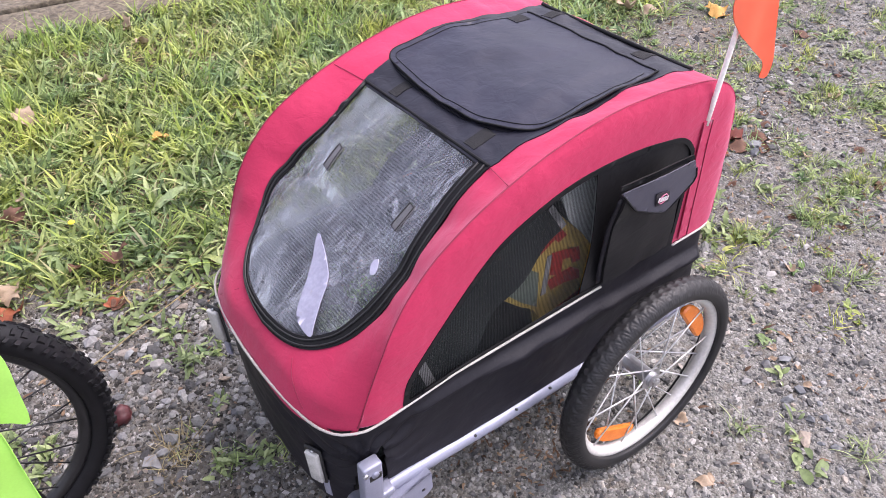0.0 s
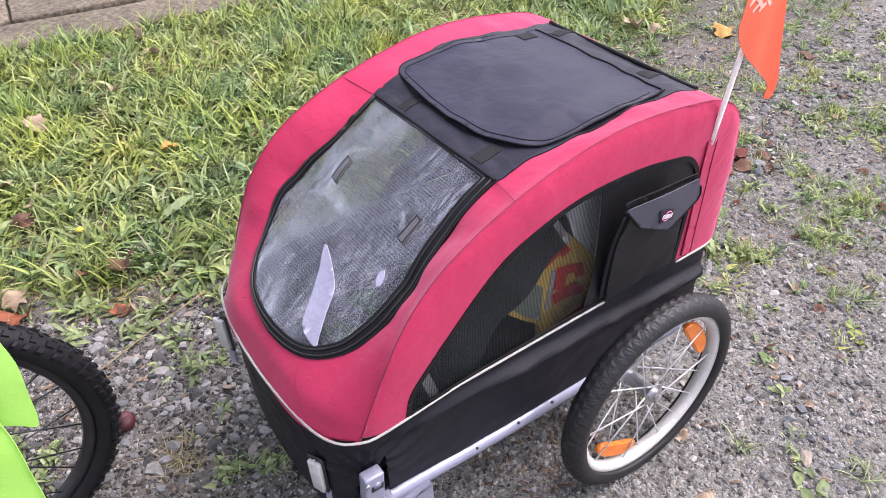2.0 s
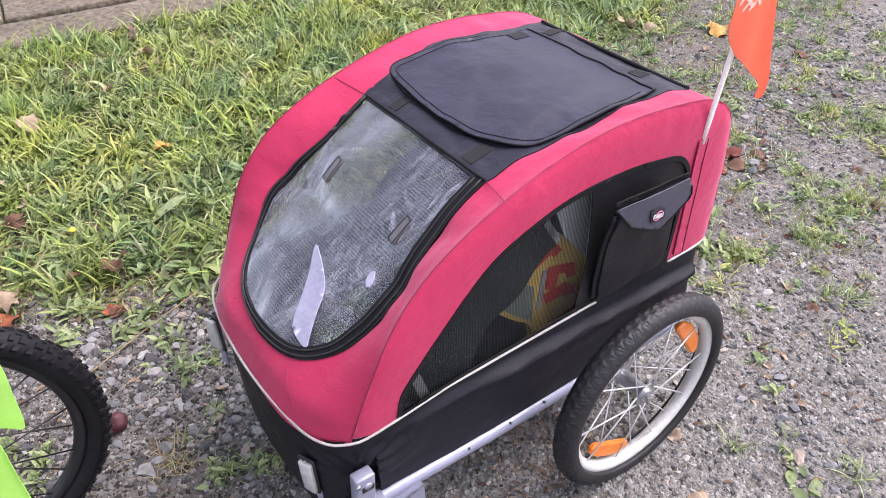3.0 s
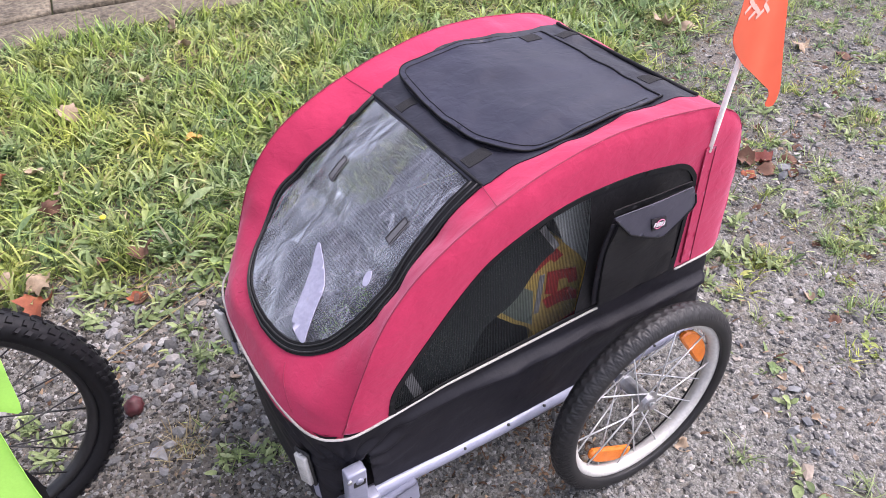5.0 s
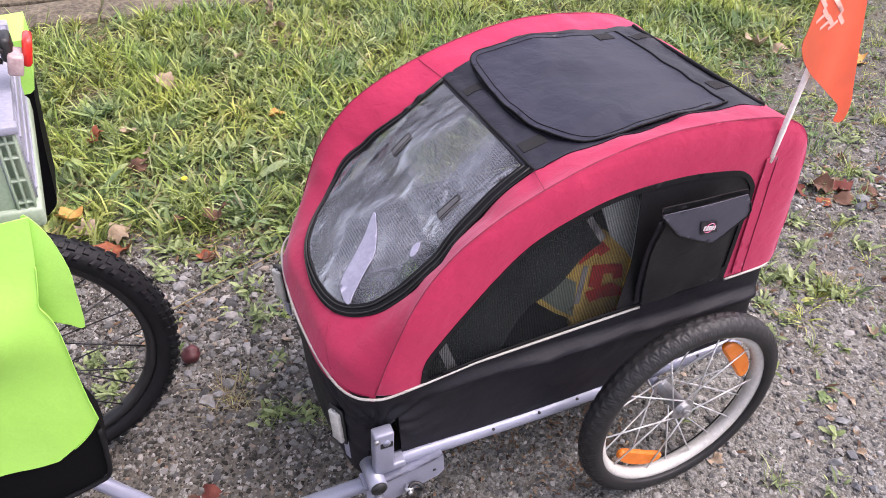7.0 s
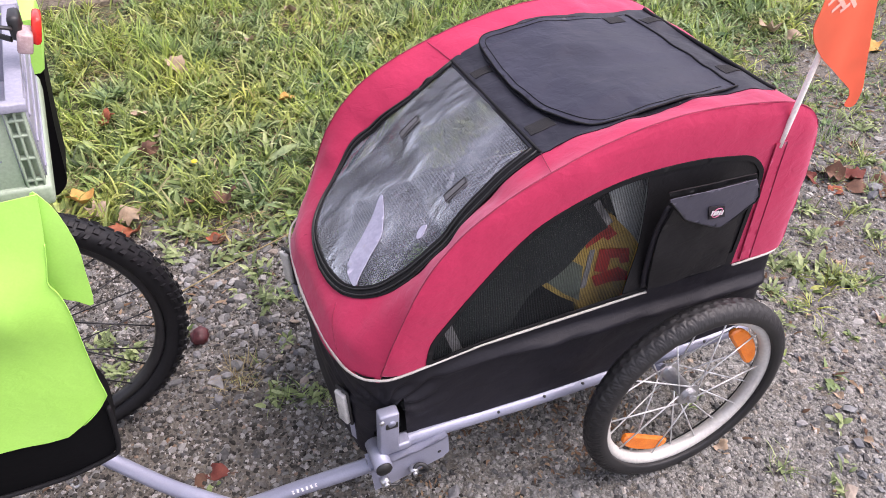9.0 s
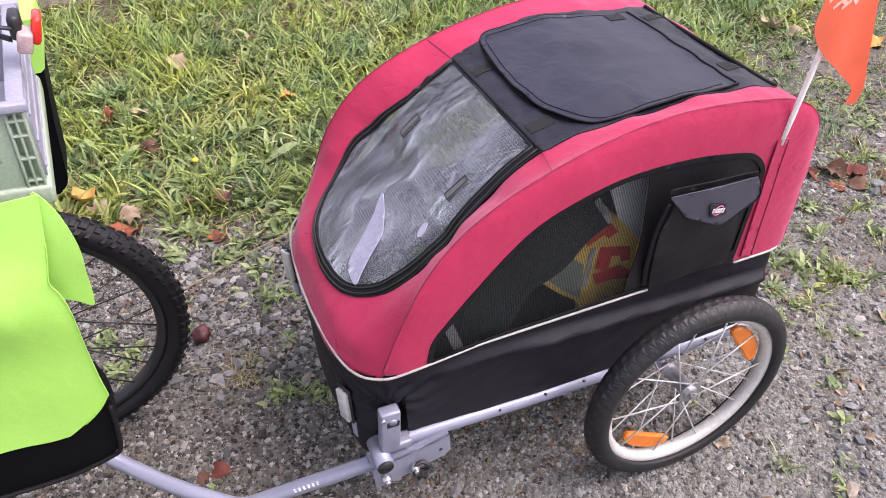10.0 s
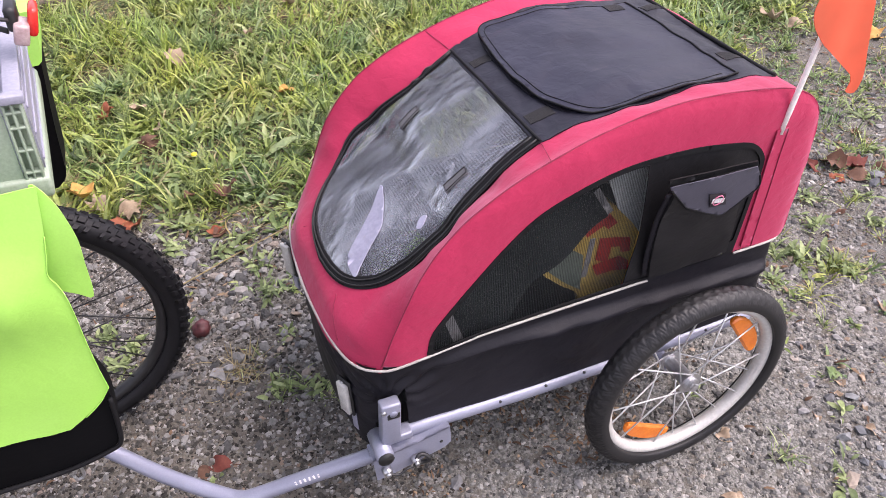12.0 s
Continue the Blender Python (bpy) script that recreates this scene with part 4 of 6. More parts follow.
sheet("side_cloth", [(-.190, .752), (-.04, .752), (-.03, .50), (-.072, .555), (-.105, .605), (-.155, .665)], lambda uv, drop: np.stack([uv[:, 0], -.257 + .006 * np.sin(uv[:, 0] * 45) - drop, uv[:, 1]], 1), PALE_CLOTH, lining, (), .02, .003)
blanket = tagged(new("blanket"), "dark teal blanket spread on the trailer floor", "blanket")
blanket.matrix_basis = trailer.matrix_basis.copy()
sheet("blanket_cloth", [(-.60, -.24), (.20, -.24), (.20, .24), (-.60, .24)], lambda uv, drop: np.stack([uv[:, 0], uv[:, 1], .276 + .02 * np.abs(np.sin(uv[:, 0] * 14 + uv[:, 1] * 9)) + drop + .004], 1), DARK_TEAL, blanket, (), .02, .004)
# dark sheet added for the cabin's shade; its slanting edge follows the light
curtain = tagged(new("inner_curtain"), "dark sheet standing in for the shaded cabin behind the side mesh", "curtain")
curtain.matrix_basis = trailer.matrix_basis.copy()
sheet("shade_sheet", [(-.60, .46), (-.39, .46), (-.322, .545), (-.174, .654), (-.215, .735), (-.22, .78), (-.36, .74), (-.52, .60)], lambda uv, drop: np.stack([uv[:, 0], -.262 + .006 * np.sin(uv[:, 0] * 30 + uv[:, 1] * 22) - drop, uv[:, 1]], 1), DARK_TEAL, curtain, (), .02, .003)
for x0, z0, x1, z1, w in ((-.217, .735, -.180, .673, .013), (-.211, .620, -.222, .526, .012), (-.512, .540, -.490, .463, .020)):
    d = np.array((x1 - x0, z1 - z0))
    n = np.array((-d[1], d[0])) / np.linalg.norm(d) * w / 2
    sheet("inner_strap", [(x0 - n[0], z0 - n[1]), (x1 - n[0], z1 - n[1]), (x1 + n[0], z1 + n[1]), (x0 + n[0], z0 + n[1])], on_side(-1, -.016, .0), STRAP, trailer, (), .02, .0015, "grey webbing strap")

# ---- safety flag in its sleeve ----
flag_thing = tagged(new("safety_flag"), "orange pennant with pale marks on a white rod", "flag")
flag_thing.matrix_basis = trailer.matrix_basis.copy()


def rod(z):
    return np.array((.172 + .013 * (z - .765) / .18, -.2885 - .055 * (z - .765), z))


tube("rod", [rod(z) for z in np.linspace(.756, 1.30, 12)], .0052, POLE, flag_thing, 8, "off-white fibreglass rod")


def on_flag(lift):
    def place(uv, drop):
        x, z = uv[:, 0], uv[:, 1]
        y = -.313 + .006 * np.sin((x - .18) * 26 + (z - 1.0) * 3.0) * np.clip(np.abs(x - .185) / .06, 0, 1) - lift - drop
        return np.stack([x, y, z], 1)
    return place


PENNANT = smooth_line([(.182, .940), (.225, .906), (.262, .876), (.278, .862)], 4)[:-1] + smooth_line([(.278, .862), (.284, .848), (.282, .827), (.303, .823), (.308, .856), (.296, .905), (.283, .959), (.263, 1.044), (.25, 1.10)], 4)[:-1] + smooth_line([(.25, 1.10), (.205, 1.13), (.15, 1.11), (.139, 1.072), (.133, 1.036), (.128, 1.012), (.140, .985), (.162, .960), (.182, .940)], 4)[:-1]
pennant = sheet("pennant", PENNANT, on_flag(0.0), FLAG, flag_thing, (), .012, .0012, "orange cloth pennant")
for k, (x0, z0) in enumerate(((.150, 1.082), (.163, 1.062), (.180, 1.046), (.176, 1.084), (.194, 1.066), (.205, 1.044))):
    sheet("flag_mark", [(x0 - .010, z0), (x0 + .008, z0 - .018), (x0 + .013, z0 - .013), (x0 - .005, z0 + .006)], on_flag(.0010), FLAG_PRINT, pennant, (), .02, .0008)
for k, (x0, z0) in enumerate(((.155, 1.048), (.170, 1.034), (.190, 1.030))):
    sheet("flag_mark", [(x0 - .008, z0 - .006), (x0 + .010, z0 + .004), (x0 + .008, z0 + .009), (x0 - .010, z0 - .001)], on_flag(.0010), FLAG_PRINT, pennant, (), .02, .0008)

# ---- bicycle ahead of the trailer, wheel's lean and size fitted to the camera's view ----
bicycle = tagged(new("bicycle"), "black mountain bicycle rear wheel with knobbly tyre on gravel", "bicycle")
BX, BY, BZ, BLEAN = -1.321, 0.004, 0.357, -0.8
bicycle.matrix_basis = Matrix.Translation((BX, BY, BZ)) @ pose(0, 0, 0, BLEAN, 0, -1.0)
rear = spoked_wheel(bicycle, (0, 0, 0), .349, .058, .300, .030, .13, 28, (MTB_RUBBER, BLACK_METAL, BLACK_METAL, BLACK_METAL), "rear_wheel", None, 0, 0, .02)
rear["label"] = "black spoked wheel with knobbly tyre"
# knobs of the tyre, joined in one mesh
kv, kf = [], []
KNOBS = 82
for k in range(KNOBS):
    for col, (y0, ww) in enumerate(((-.0262, .010), (-.0135, .011), (0.0, .010), (.0135, .011), (.0262, .010))):
        w = 2 * math.pi * (k + (.5 if col % 2 else 0) + .12 * math.sin(k * 2.4 + col)) / KNOBS
        r = .348 - (y0 / .029) ** 2 * .016
        wear = .75 + .35 * noise.noise(Vector((k * .7, col * 1.9, 0)))
        hgt, ln = .0082 * wear, (.0088 if col % 2 else .0066) * (.9 + .25 * math.sin(k * 1.7 + 2 * col))
        o = len(kv)
        for dr, sc in ((-.003, 1.0), (hgt, .74)):
            for dw, dy in ((-1, -1), (1, -1), (1, 1), (-1, 1)):
                ang = w + dw * sc * ln / r + dy * y0 * .3
                yy = y0 + dy * sc * ww / 2 + (y0 * .14 if dr > 0 else 0)
                rr = r + dr - (abs(yy) - abs(y0)) * .8
                kv.append((rr * math.cos(ang), yy, rr * math.sin(ang)))
        kf += [(o + 4, o + 5, o + 6, o + 7), (o, o + 1, o + 5, o + 4), (o + 1, o + 2, o + 6, o + 5), (o + 2, o + 3, o + 7, o + 6), (o + 3, o, o + 4, o + 7)]
raw("tread", kv, kf, MTB_RUBBER, rear, "", False)
# rack over the wheel
for sy in (-.065, .065):
    tube("rack_rail", [(-.25, sy, .46), (.20, sy, .46)], .006, BLACK_METAL, bicycle, 8)
    tube("rack_strut", [(-.02, sy, .0), (.02, sy * 1.1, .46)], .005, BLACK_METAL, bicycle, 8)
tube("seat_stay", [(0, -.06, 0), (-.30, -.03, .47)], .009, BLACK_METAL, bicycle, 10)
tube("chain_stay", [(0, -.06, 0), (-.45, -.03, -.07)], .010, BLACK_METAL, bicycle, 10)

# pannier hung on the rack, with a fluorescent cover thrown over it
PY = -.40
pannier = tagged(new("pannier_bag"), "black pannier bag hung beside the bicycle's rear wheel", "bag")


def on_slab(y, folds=.004, tilt=.05):
    def place(uv, drop):
        x, z = uv[:, 0], uv[:, 1]
        base = np.stack([x, np.zeros(len(x)), z], 1)
        return np.stack([x, y + tilt * (.6 - z) - drop + ruck(base, 7.0, folds, 9.0), z], 1)
    return place


BAG = smooth_line([(-1.124, .412), (-1.112, .47), (-1.104, .54), (-1.112, .60), (-1.125, .70), (-1.13, .82)], 4)[:-1] + [(-1.13, .82), (-1.52, .82), (-1.54, .42)] + smooth_line([(-1.54, .388), (-1.44, .384), (-1.349, .381), (-1.267, .378), (-1.209, .381), (-1.145, .395)], 4)
sheet("bag_body", BAG, on_slab(PY + .004, .003, 0), BAG_BLACK, pannier, (), .018, .05)
WELT = smooth_line([(-1.107, .53), (-1.114, .47), (-1.125, .412), (-1.145, .396), (-1.209, .382), (-1.267, .379), (-1.35, .382), (-1.45, .386)], 5)
tube("bag_welt", on_slab(PY, .003, 0)(np.array(WELT), 0.0), .0045, BINDING, pannier, 6)
hook_line = [(-1.212, PY + .01, .384), (-1.208, PY + .005, .362), (-1.212, PY + .005, .342), (-1.224, PY + .005, .338), (-1.226, PY + .005, .350)]
tube("hook", smooth_line(hook_line, 5), .003, CHROME, pannier, 7, "small steel hook")
boxed("buckle", (.045, .02, .03), Matrix.Translation((-1.225, PY + .025, .370)), PLASTIC, pannier, .004)
rain_cover = tagged(new("rain_cover"), "fluorescent yellow-green fabric cover draped over the pannier", "cover")
GREEN = smooth_line([(-1.097, .571), (-1.119, .543), (-1.150, .518), (-1.182, .497)], 4)[:-1] + smooth_line([(-1.182, .497), (-1.215, .497), (-1.249, .503), (-1.299, .508), (-1.42, .515), (-1.54, .51)], 4)[:-1] + [(-1.54, .51), (-1.54, .965), (-1.064, .965)] + smooth_line([(-1.066, .955), (-1.077, .905), (-1.089, .86), (-1.097, .832), (-1.091, .806), (-1.089, .766), (-1.094, .686), (-1.097, .616)], 4)


def on_cover(uv, drop):
    """Hangs flat below, and swells towards the fold at its top."""
    x, z = uv[:, 0], uv[:, 1]
    base = np.stack([x, np.zeros(len(x)), z], 1)
    swell = .020 * np.exp(-((z - .80) / .07) ** 2) * np.clip((-1.09 - x) / .08, 0, 1) - .16 * np.clip(z - .84, 0, 1)
    y = PY - .006 - swell - drop + ruck(base, 6.0, .006, 9.0) - .012 * np.clip((.56 - z) / .06, 0, 1) * .4
    return np.stack([x, y, z], 1)


sheet("cover_side", GREEN, on_cover, FLUO, rain_cover, (), .012, .002)
HEM = GREEN[-24:] + GREEN[:9]
tube("cover_hem", on_cover(np.array(dense(HEM, .012, False)), 0.002), .0009, FLUO, rain_cover, 6)
TIP = [(-1.075, .960), (-1.062, .950), (-1.050, .920), (-1.044, .870), (-1.049, .822), (-1.057, .761), (-1.076, .771), (-1.094, .782), (-1.108, .795), (-1.110, .83), (-1.100, .87), (-1.088, .91)]
sheet("loose_corner", smooth_line(TIP, 3, True), lambda uv, drop: np.stack([uv[:, 0], PY + .010 - .12 * (uv[:, 0] + 1.09) + .16 * np.clip(uv[:, 1] - .84, 0, 1) - drop + .002 * np.sin(uv[:, 1] * 40), uv[:, 1]], 1), FLUO, rain_cover, (), .012, .002)
far_bag = tagged(new("pannier_bag"), "black pannier bag on the bicycle's far side", "bag")
FAR_EDGE = smooth_line([(-1.052, 1.0), (-1.066, .922), (-1.084, .822), (-1.097, .736), (-1.105, .697), (-1.126, .676)], 3)
sheet("bag_body", FAR_EDGE + [(-1.45, .67), (-1.45, 1.0)], on_slab(.044, .003, 0), BAG_BLACK, far_bag, (), .02, .11)
far_cover = tagged(new("rain_cover"), "fluorescent yellow-green cover over the far pannier's top", "cover")
sheet("cover_top", [(-1.047, 1.03), (-1.049, .99), (-1.060, .940), (-1.068, .934), (-1.45, .93), (-1.45, 1.03)], on_slab(.038, .003, 0), FLUO, far_cover, (), .02, .125)

# folding crate on the rack
crate = tagged(new("folding_crate"), "sage and lavender grey folding plastic crate with diamond holes", "crate")
crate.matrix_basis = Matrix.Translation((-1.064, -.310, .916)) @ pose(0, 0, 0, 0, 6, 2.7)
CW, CD, CH = .46, .34, .143


def lattice(u0, u1, v0, v1, step, r):
    out = []
    rows = int((v1 - v0) / step)
    for j in range(rows):
        n = int((u1 - u0) / (step))
        for k in range(n):
            u = u0 + (k + .5 + (.5 if j % 2 else 0)) * step
            if u + r < u1:
                out.append([(u - r, v0 + (j + .5) * step), (u, v0 + (j + .5) * step - r), (u + r, v0 + (j + .5) * step), (u, v0 + (j + .5) * step + r)])
    return out


sheet("side_wall", [(-CW, 0), (-.027, 0), (-.027, CH - .012), (-CW, CH - .012)], lambda uv, d: np.stack([uv[:, 0], -d - 0 * uv[:, 0], uv[:, 1]], 1), CRATE, crate, lattice(-CW + .03, -.032, .03, CH - .025, .021, .0078), .03, .004, "sage plastic wall with diamond holes")
sheet("inner_floor", [(-CW + .01, .012), (-.02, .012), (-.02, CD - .01), (-CW + .01, CD - .01)], lambda uv, d: np.stack([uv[:, 0], uv[:, 1], .020 + d + 0 * uv[:, 0]], 1), GREY_PLASTIC, crate, lattice(-CW + .04, -.05, .03, CD - .03, .030, .0085), .05, .003, "lavender grey crate floor with diamond holes")
sheet("side_wall", [(-CW, 0), (-.02, 0), (-.02, CH - .012), (-CW, CH - .012)], lambda uv, d: np.stack([uv[:, 0], CD + d + 0 * uv[:, 0], uv[:, 1]], 1), GREY_PLASTIC, crate, lattice(-CW + .03, -.04, .04, CH - .03, .024, .0085), .03, .004)
sheet("end_wall", [(.02, .01), (CD - .02, .01), (CD - .02, CH - .02), (.02, CH - .02)], lambda uv, d: np.stack([.002 + d + 0 * uv[:, 0], uv[:, 0], uv[:, 1]], 1), GREY_PLASTIC, crate, (), .03, .004)
boxed("base", (CW + .012, CD + .016, .034), Matrix.Translation((-CW / 2, CD / 2, .0)), CRATE, crate, .006)
for name, size, at in (("rim", (CW + .012, .016, .013), (-CW / 2, -.003, CH)), ("rim", (CW + .012, .020, .016), (-CW / 2, CD + .004, CH)), ("rim", (.022, CD + .02, .010), (-.008, CD / 2, CH))):
    boxed(name, size, Matrix.Translation(at), GREY_PLASTIC, crate, .0022)
for k in range(3):
    boxed("corner_post", (.0042, .012, CH - .02), Matrix.Translation((-.0235 + .0105 * k, .0015, CH / 2)), CRATE, crate, .002)
for z in (.026, .062, .098, CH - .022):
    boxed("corner_rib", (.024, .012, .0045), Matrix.Translation((-.0130, .0015, z)), CRATE, crate, .002)
sheet("corner_back", [(-.027, 0), (.0, 0), (.0, CH - .012), (-.027, CH - .012)], lambda uv, d: np.stack([uv[:, 0], .012 - d - 0 * uv[:, 0], uv[:, 1]], 1), CRATE, crate, (), .03, .003)
for z in (.030, .5 * CH, CH - .030):
    boxed("end_rib", (.003, CD - .05, .004), Matrix.Translation((.0032, CD / 2, z)), GREY_PLASTIC, crate, .001)

# rear lamp clamped to the crate
lamp = tagged(new("bicycle_rear_light"), "red and clear bicycle rear light on a black strap", "bicycle light")
lamp.matrix_basis = Matrix.Translation((-1.024, -.190, 1.112)) @ pose(0, 0, 0, 0, 6, 0)
boxed("housing", (.016, .040, .036), Matrix.Translation((-.014, .004, .002)), PLASTIC, lamp, .006)
boxed("red_lens", (.013, .040, .042), Matrix.Translation((.011, .004, -.004)) @ pose(0, 0, 0, 0, 12, 0), RED_LENS, lamp, .006, "red lens")
boxed("clear_lens", (.020, .038, .030), Matrix.Translation((-.006, -.008, -.016)) @ pose(0, 0, 0, 0, 12, 0), SMOKED, lamp, .004, "clear ribbed lens")
tube("strap", smooth_line([(-.018, -.020, .006), (-.034, -.026, .012), (-.052, -.016, .008), (-.054, .004, -.004), (-.040, .012, -.016), (-.024, .004, -.020)], 5), .0048, PLASTIC, lamp, 8, flat=.6)
tube("strap_tail", smooth_line([(-.050, -.010, .010), (-.075, -.016, .004), (-.11, -.010, -.004)], 5), .004, PLASTIC, lamp, 8, flat=.5)

# ---- ground ----
rng = np.random.default_rng(11)


def ground_material():
    m = bpy.data.materials.new("gravel_ground")
    t, b, _ = nodes_of(m)
    co = t.nodes.new("ShaderNodeTexCoord").outputs["Object"]
    v = t.nodes.new("ShaderNodeTexVoronoi")
    v.inputs["Scale"].default_value = 130
    t.links.new(co, v.inputs["Vector"])
    v2 = t.nodes.new("ShaderNodeTexVoronoi")
    v2.inputs["Scale"].default_value = 330
    t.links.new(co, v2.inputs["Vector"])
    big, mid = noise_tex(t, 2.2, 4.0, vector=co), noise_tex(t, 22, 5.0, vector=co)
    sep = t.nodes.new("ShaderNodeSeparateColor")
    t.links.new(v.outputs["Color"], sep.inputs[0])
    sep2 = t.nodes.new("ShaderNodeSeparateColor")
    t.links.new(v2.outputs["Color"], sep2.inputs[0])
    stone = ramp(t, [(0, (0.050, 0.048, 0.043)), (0.5, (0.165, 0.163, 0.148)), (0.85, (0.262, 0.257, 0.236)), (1, (0.39, 0.38, 0.35))], sep.outputs[0])
    grit = ramp(t, [(0, (0.08, 0.077, 0.068)), (0.6, (0.195, 0.190, 0.171)), (1, (0.36, 0.35, 0.32))], sep2.outputs[1])
    c = mixed(t, stone, grit, 0.5)
    xyz = t.nodes.new("ShaderNodeSeparateXYZ")
    t.links.new(co, xyz.inputs[0])

    def span(axis, a, b, lo, hi):
        k = t.nodes.new("ShaderNodeMapRange")
        for name, v in (("From Min", a), ("From Max", b), ("To Min", lo), ("To Max", hi)):
            k.inputs[name].default_value = v
        t.links.new(xyz.outputs[axis], k.inputs["Value"])
        return k.outputs[0]

    def maths(op, p, q):
        k = t.nodes.new("ShaderNodeMath")
        k.operation = op
        t.links.new(p, k.inputs[0])
        t.links.new(q, k.inputs[1])
        return k.outputs[0]

    # soil shows ahead of the trailer, in a strip along the track and under the grass
    front = maths("MULTIPLY", maths("MULTIPLY", span(0, -.35, -.80, 0, .20), span(0, -3.2, -1.9, 0, 1)), maths("MULTIPLY", span(1, -1.6, -.6, 0, 1), span(1, .25, -.15, .35, 1)))
    # more dark soil by the pannier, with the bag's shade painted in
    front = maths("ADD", front, maths("MULTIPLY", maths("MULTIPLY", span(0, -.72, -1.0, 0, .14), span(0, -2.6, -1.8, 0, 1)), maths("MULTIPLY", span(1, .2, -.1, 0, 1), span(1, -1.2, -.6, 0, 1))))
    verge = span(1, .4, .9, 0, .30)
    strip = maths("MULTIPLY", maths("MULTIPLY", span(0, .45, .85, 0, .10), span(0, 2.9, 2.0, 0, 1)), span(1, -.9, .1, 0, 1))
    total = maths("ADD", maths("ADD", mid, front), maths("ADD", verge, strip))
    soil = ramp(t, [(0.48, (0, 0, 0)), (0.66, (0.75, 0.75, 0.75))], total)
    c = mixed(t, c, ramp(t, [(0.3, (0.062, 0.053, 0.041)), (0.7, (0.160, 0.137, 0.106))], noise_tex(t, 70, 5.0, vector=co)), soil)
    moss = maths("MULTIPLY", span(1, .75, 1.5, 0, 1.7), noise_tex(t, 4.0, 5.0, vector=co))
    c = mixed(t, c, (0.085, 0.098, 0.036), moss)
    c = mixed(t, c, ramp(t, [(0.3, (0.84, 0.84, 0.84)), (0.7, (1.12, 1.11, 1.09))], big), 1.0, "MULTIPLY")
    t.links.new(c, b.inputs["Base Color"])
    b.inputs["Roughness"].default_value = 0.9
    bumped(t, b, [(v.outputs["Distance"], 0.7, -0.006), (v2.outputs["Distance"], 0.6, -0.003), (mid, 0.5, 0.01)])
    return m


GROUND = ground_material()


def ground_height(x, y):
    """Gentle unevenness, rising a little under the grass."""
    z = .008 * np.sin(x * 2.1 + .4) * np.sin(y * 1.7) + .004 * np.sin(x * 7 + y * 5)
    return z * np.clip((np.hypot(x + .2, y + .2) - .55) / .6, 0, 1) + .02 * np.clip((y - .6) / 1.5, 0, 1)


gx = np.concatenate([[-400, -60, -12, -5], np.arange(-2.6, 4.01, .06), [6, 14, 60, 400]])
gy = np.concatenate([[-400, -60, -12, -4], np.arange(-2.0, 4.01, .06), [6, 14, 60, 400]])
GXX, GYY = np.meshgrid(gx, gy, indexing="ij")
gz = ground_height(GXX, GYY)
nx, ny = GXX.shape
gv = np.stack([GXX.ravel(), GYY.ravel(), gz.ravel()], 1)
gf = [(a * ny + b, (a + 1) * ny + b, (a + 1) * ny + b + 1, a * ny + b + 1) for a in range(nx - 1) for b in range(ny - 1)]
ground = tagged(raw("ground", gv, gf, GROUND), "grey gravel track with grass verge", "ground", kind="structure")

# where grass grows: one over the verge, thinning to nought over the track
EDGE_X = [-12, -3, -1.2, -.9, -.5, 0, .5, .9, 1.4, 2.0, 3.0, 4.5, 12]
EDGE_Y = [1.1, .95, .78, .66, .56, .45, .40, .48, .80, 1.15, 1.6, 1.9, 2.0]


def grassiness(x, y):
    n = np.array([noise.noise(Vector((a * 3.1, b * 3.1, 1.7))) for a, b in zip(x, y)])
    slabs = (x < .28) & (y > 2.40 - .14 * (x - .05))
    return np.clip((y - np.interp(x, EDGE_X, EDGE_Y) + .22 * n) / .28 + .35, 0, 1) * ~slabs


def ribbons(x, y, length, width, rise, curl, heading, bend, shape, fold=0.0, lift=0.0):
    """Curved blades: each starts at its rise, curls over and drifts sideways; fold > 0 gives them a raised pair of halves."""
    k, n = len(x), len(shape)
    p = np.stack([x, y, ground_height(x, y) - .004 + lift], 1)
    low = p[:, 2] + .005
    cols = 3 if fold else 2
    verts = np.zeros((k, n * cols + 1, 3))
    twist = rng.uniform(-.5, .5, k)
    for j in range(n + 1):
        t = j / n
        h, e = heading + bend * t, rise - curl * t ** 1.3
        d = np.stack([np.cos(h) * np.cos(e), np.sin(h) * np.cos(e), np.sin(e)], 1)
        if j == n:
            verts[:, n * cols] = p
            break
        side = np.stack([-np.sin(h), np.cos(h), 0 * h], 1)
        up = np.cross(d, side)
        q = np.cos(twist)[:, None] * side + np.sin(twist)[:, None] * up
        w = (width * shape[j] / 2)[:, None]
        if fold:
            verts[:, 3 * j], verts[:, 3 * j + 1], verts[:, 3 * j + 2] = p - q * w + up * w * fold, p, p + q * w + up * w * fold
        else:
            verts[:, 2 * j], verts[:, 2 * j + 1] = p - q * w, p + q * w
        p = p + d * (length / n)[:, None]
        p[:, 2] = np.maximum(p[:, 2], low)
    base = (np.arange(k) * (n * cols + 1))[:, None]
    quads, tips = [], []
    for j in range(n - 1):
        for c in range(cols - 1):
            o = j * cols + c
            quads.append(base + np.array((o, o + 1, o + cols + 1, o + cols)))
    for c in range(cols - 1):
        o = (n - 1) * cols + c
        tips.append(base + np.array((o, o + 1, n * cols)))
    return verts.reshape(-1, 3), [tuple(f) for f in np.concatenate(quads)] + [tuple(f) for f in np.concatenate(tips)]


GREEN_TINTS = ((0.74, 0.86, 0.92), (1.14, 1.07, 0.72))
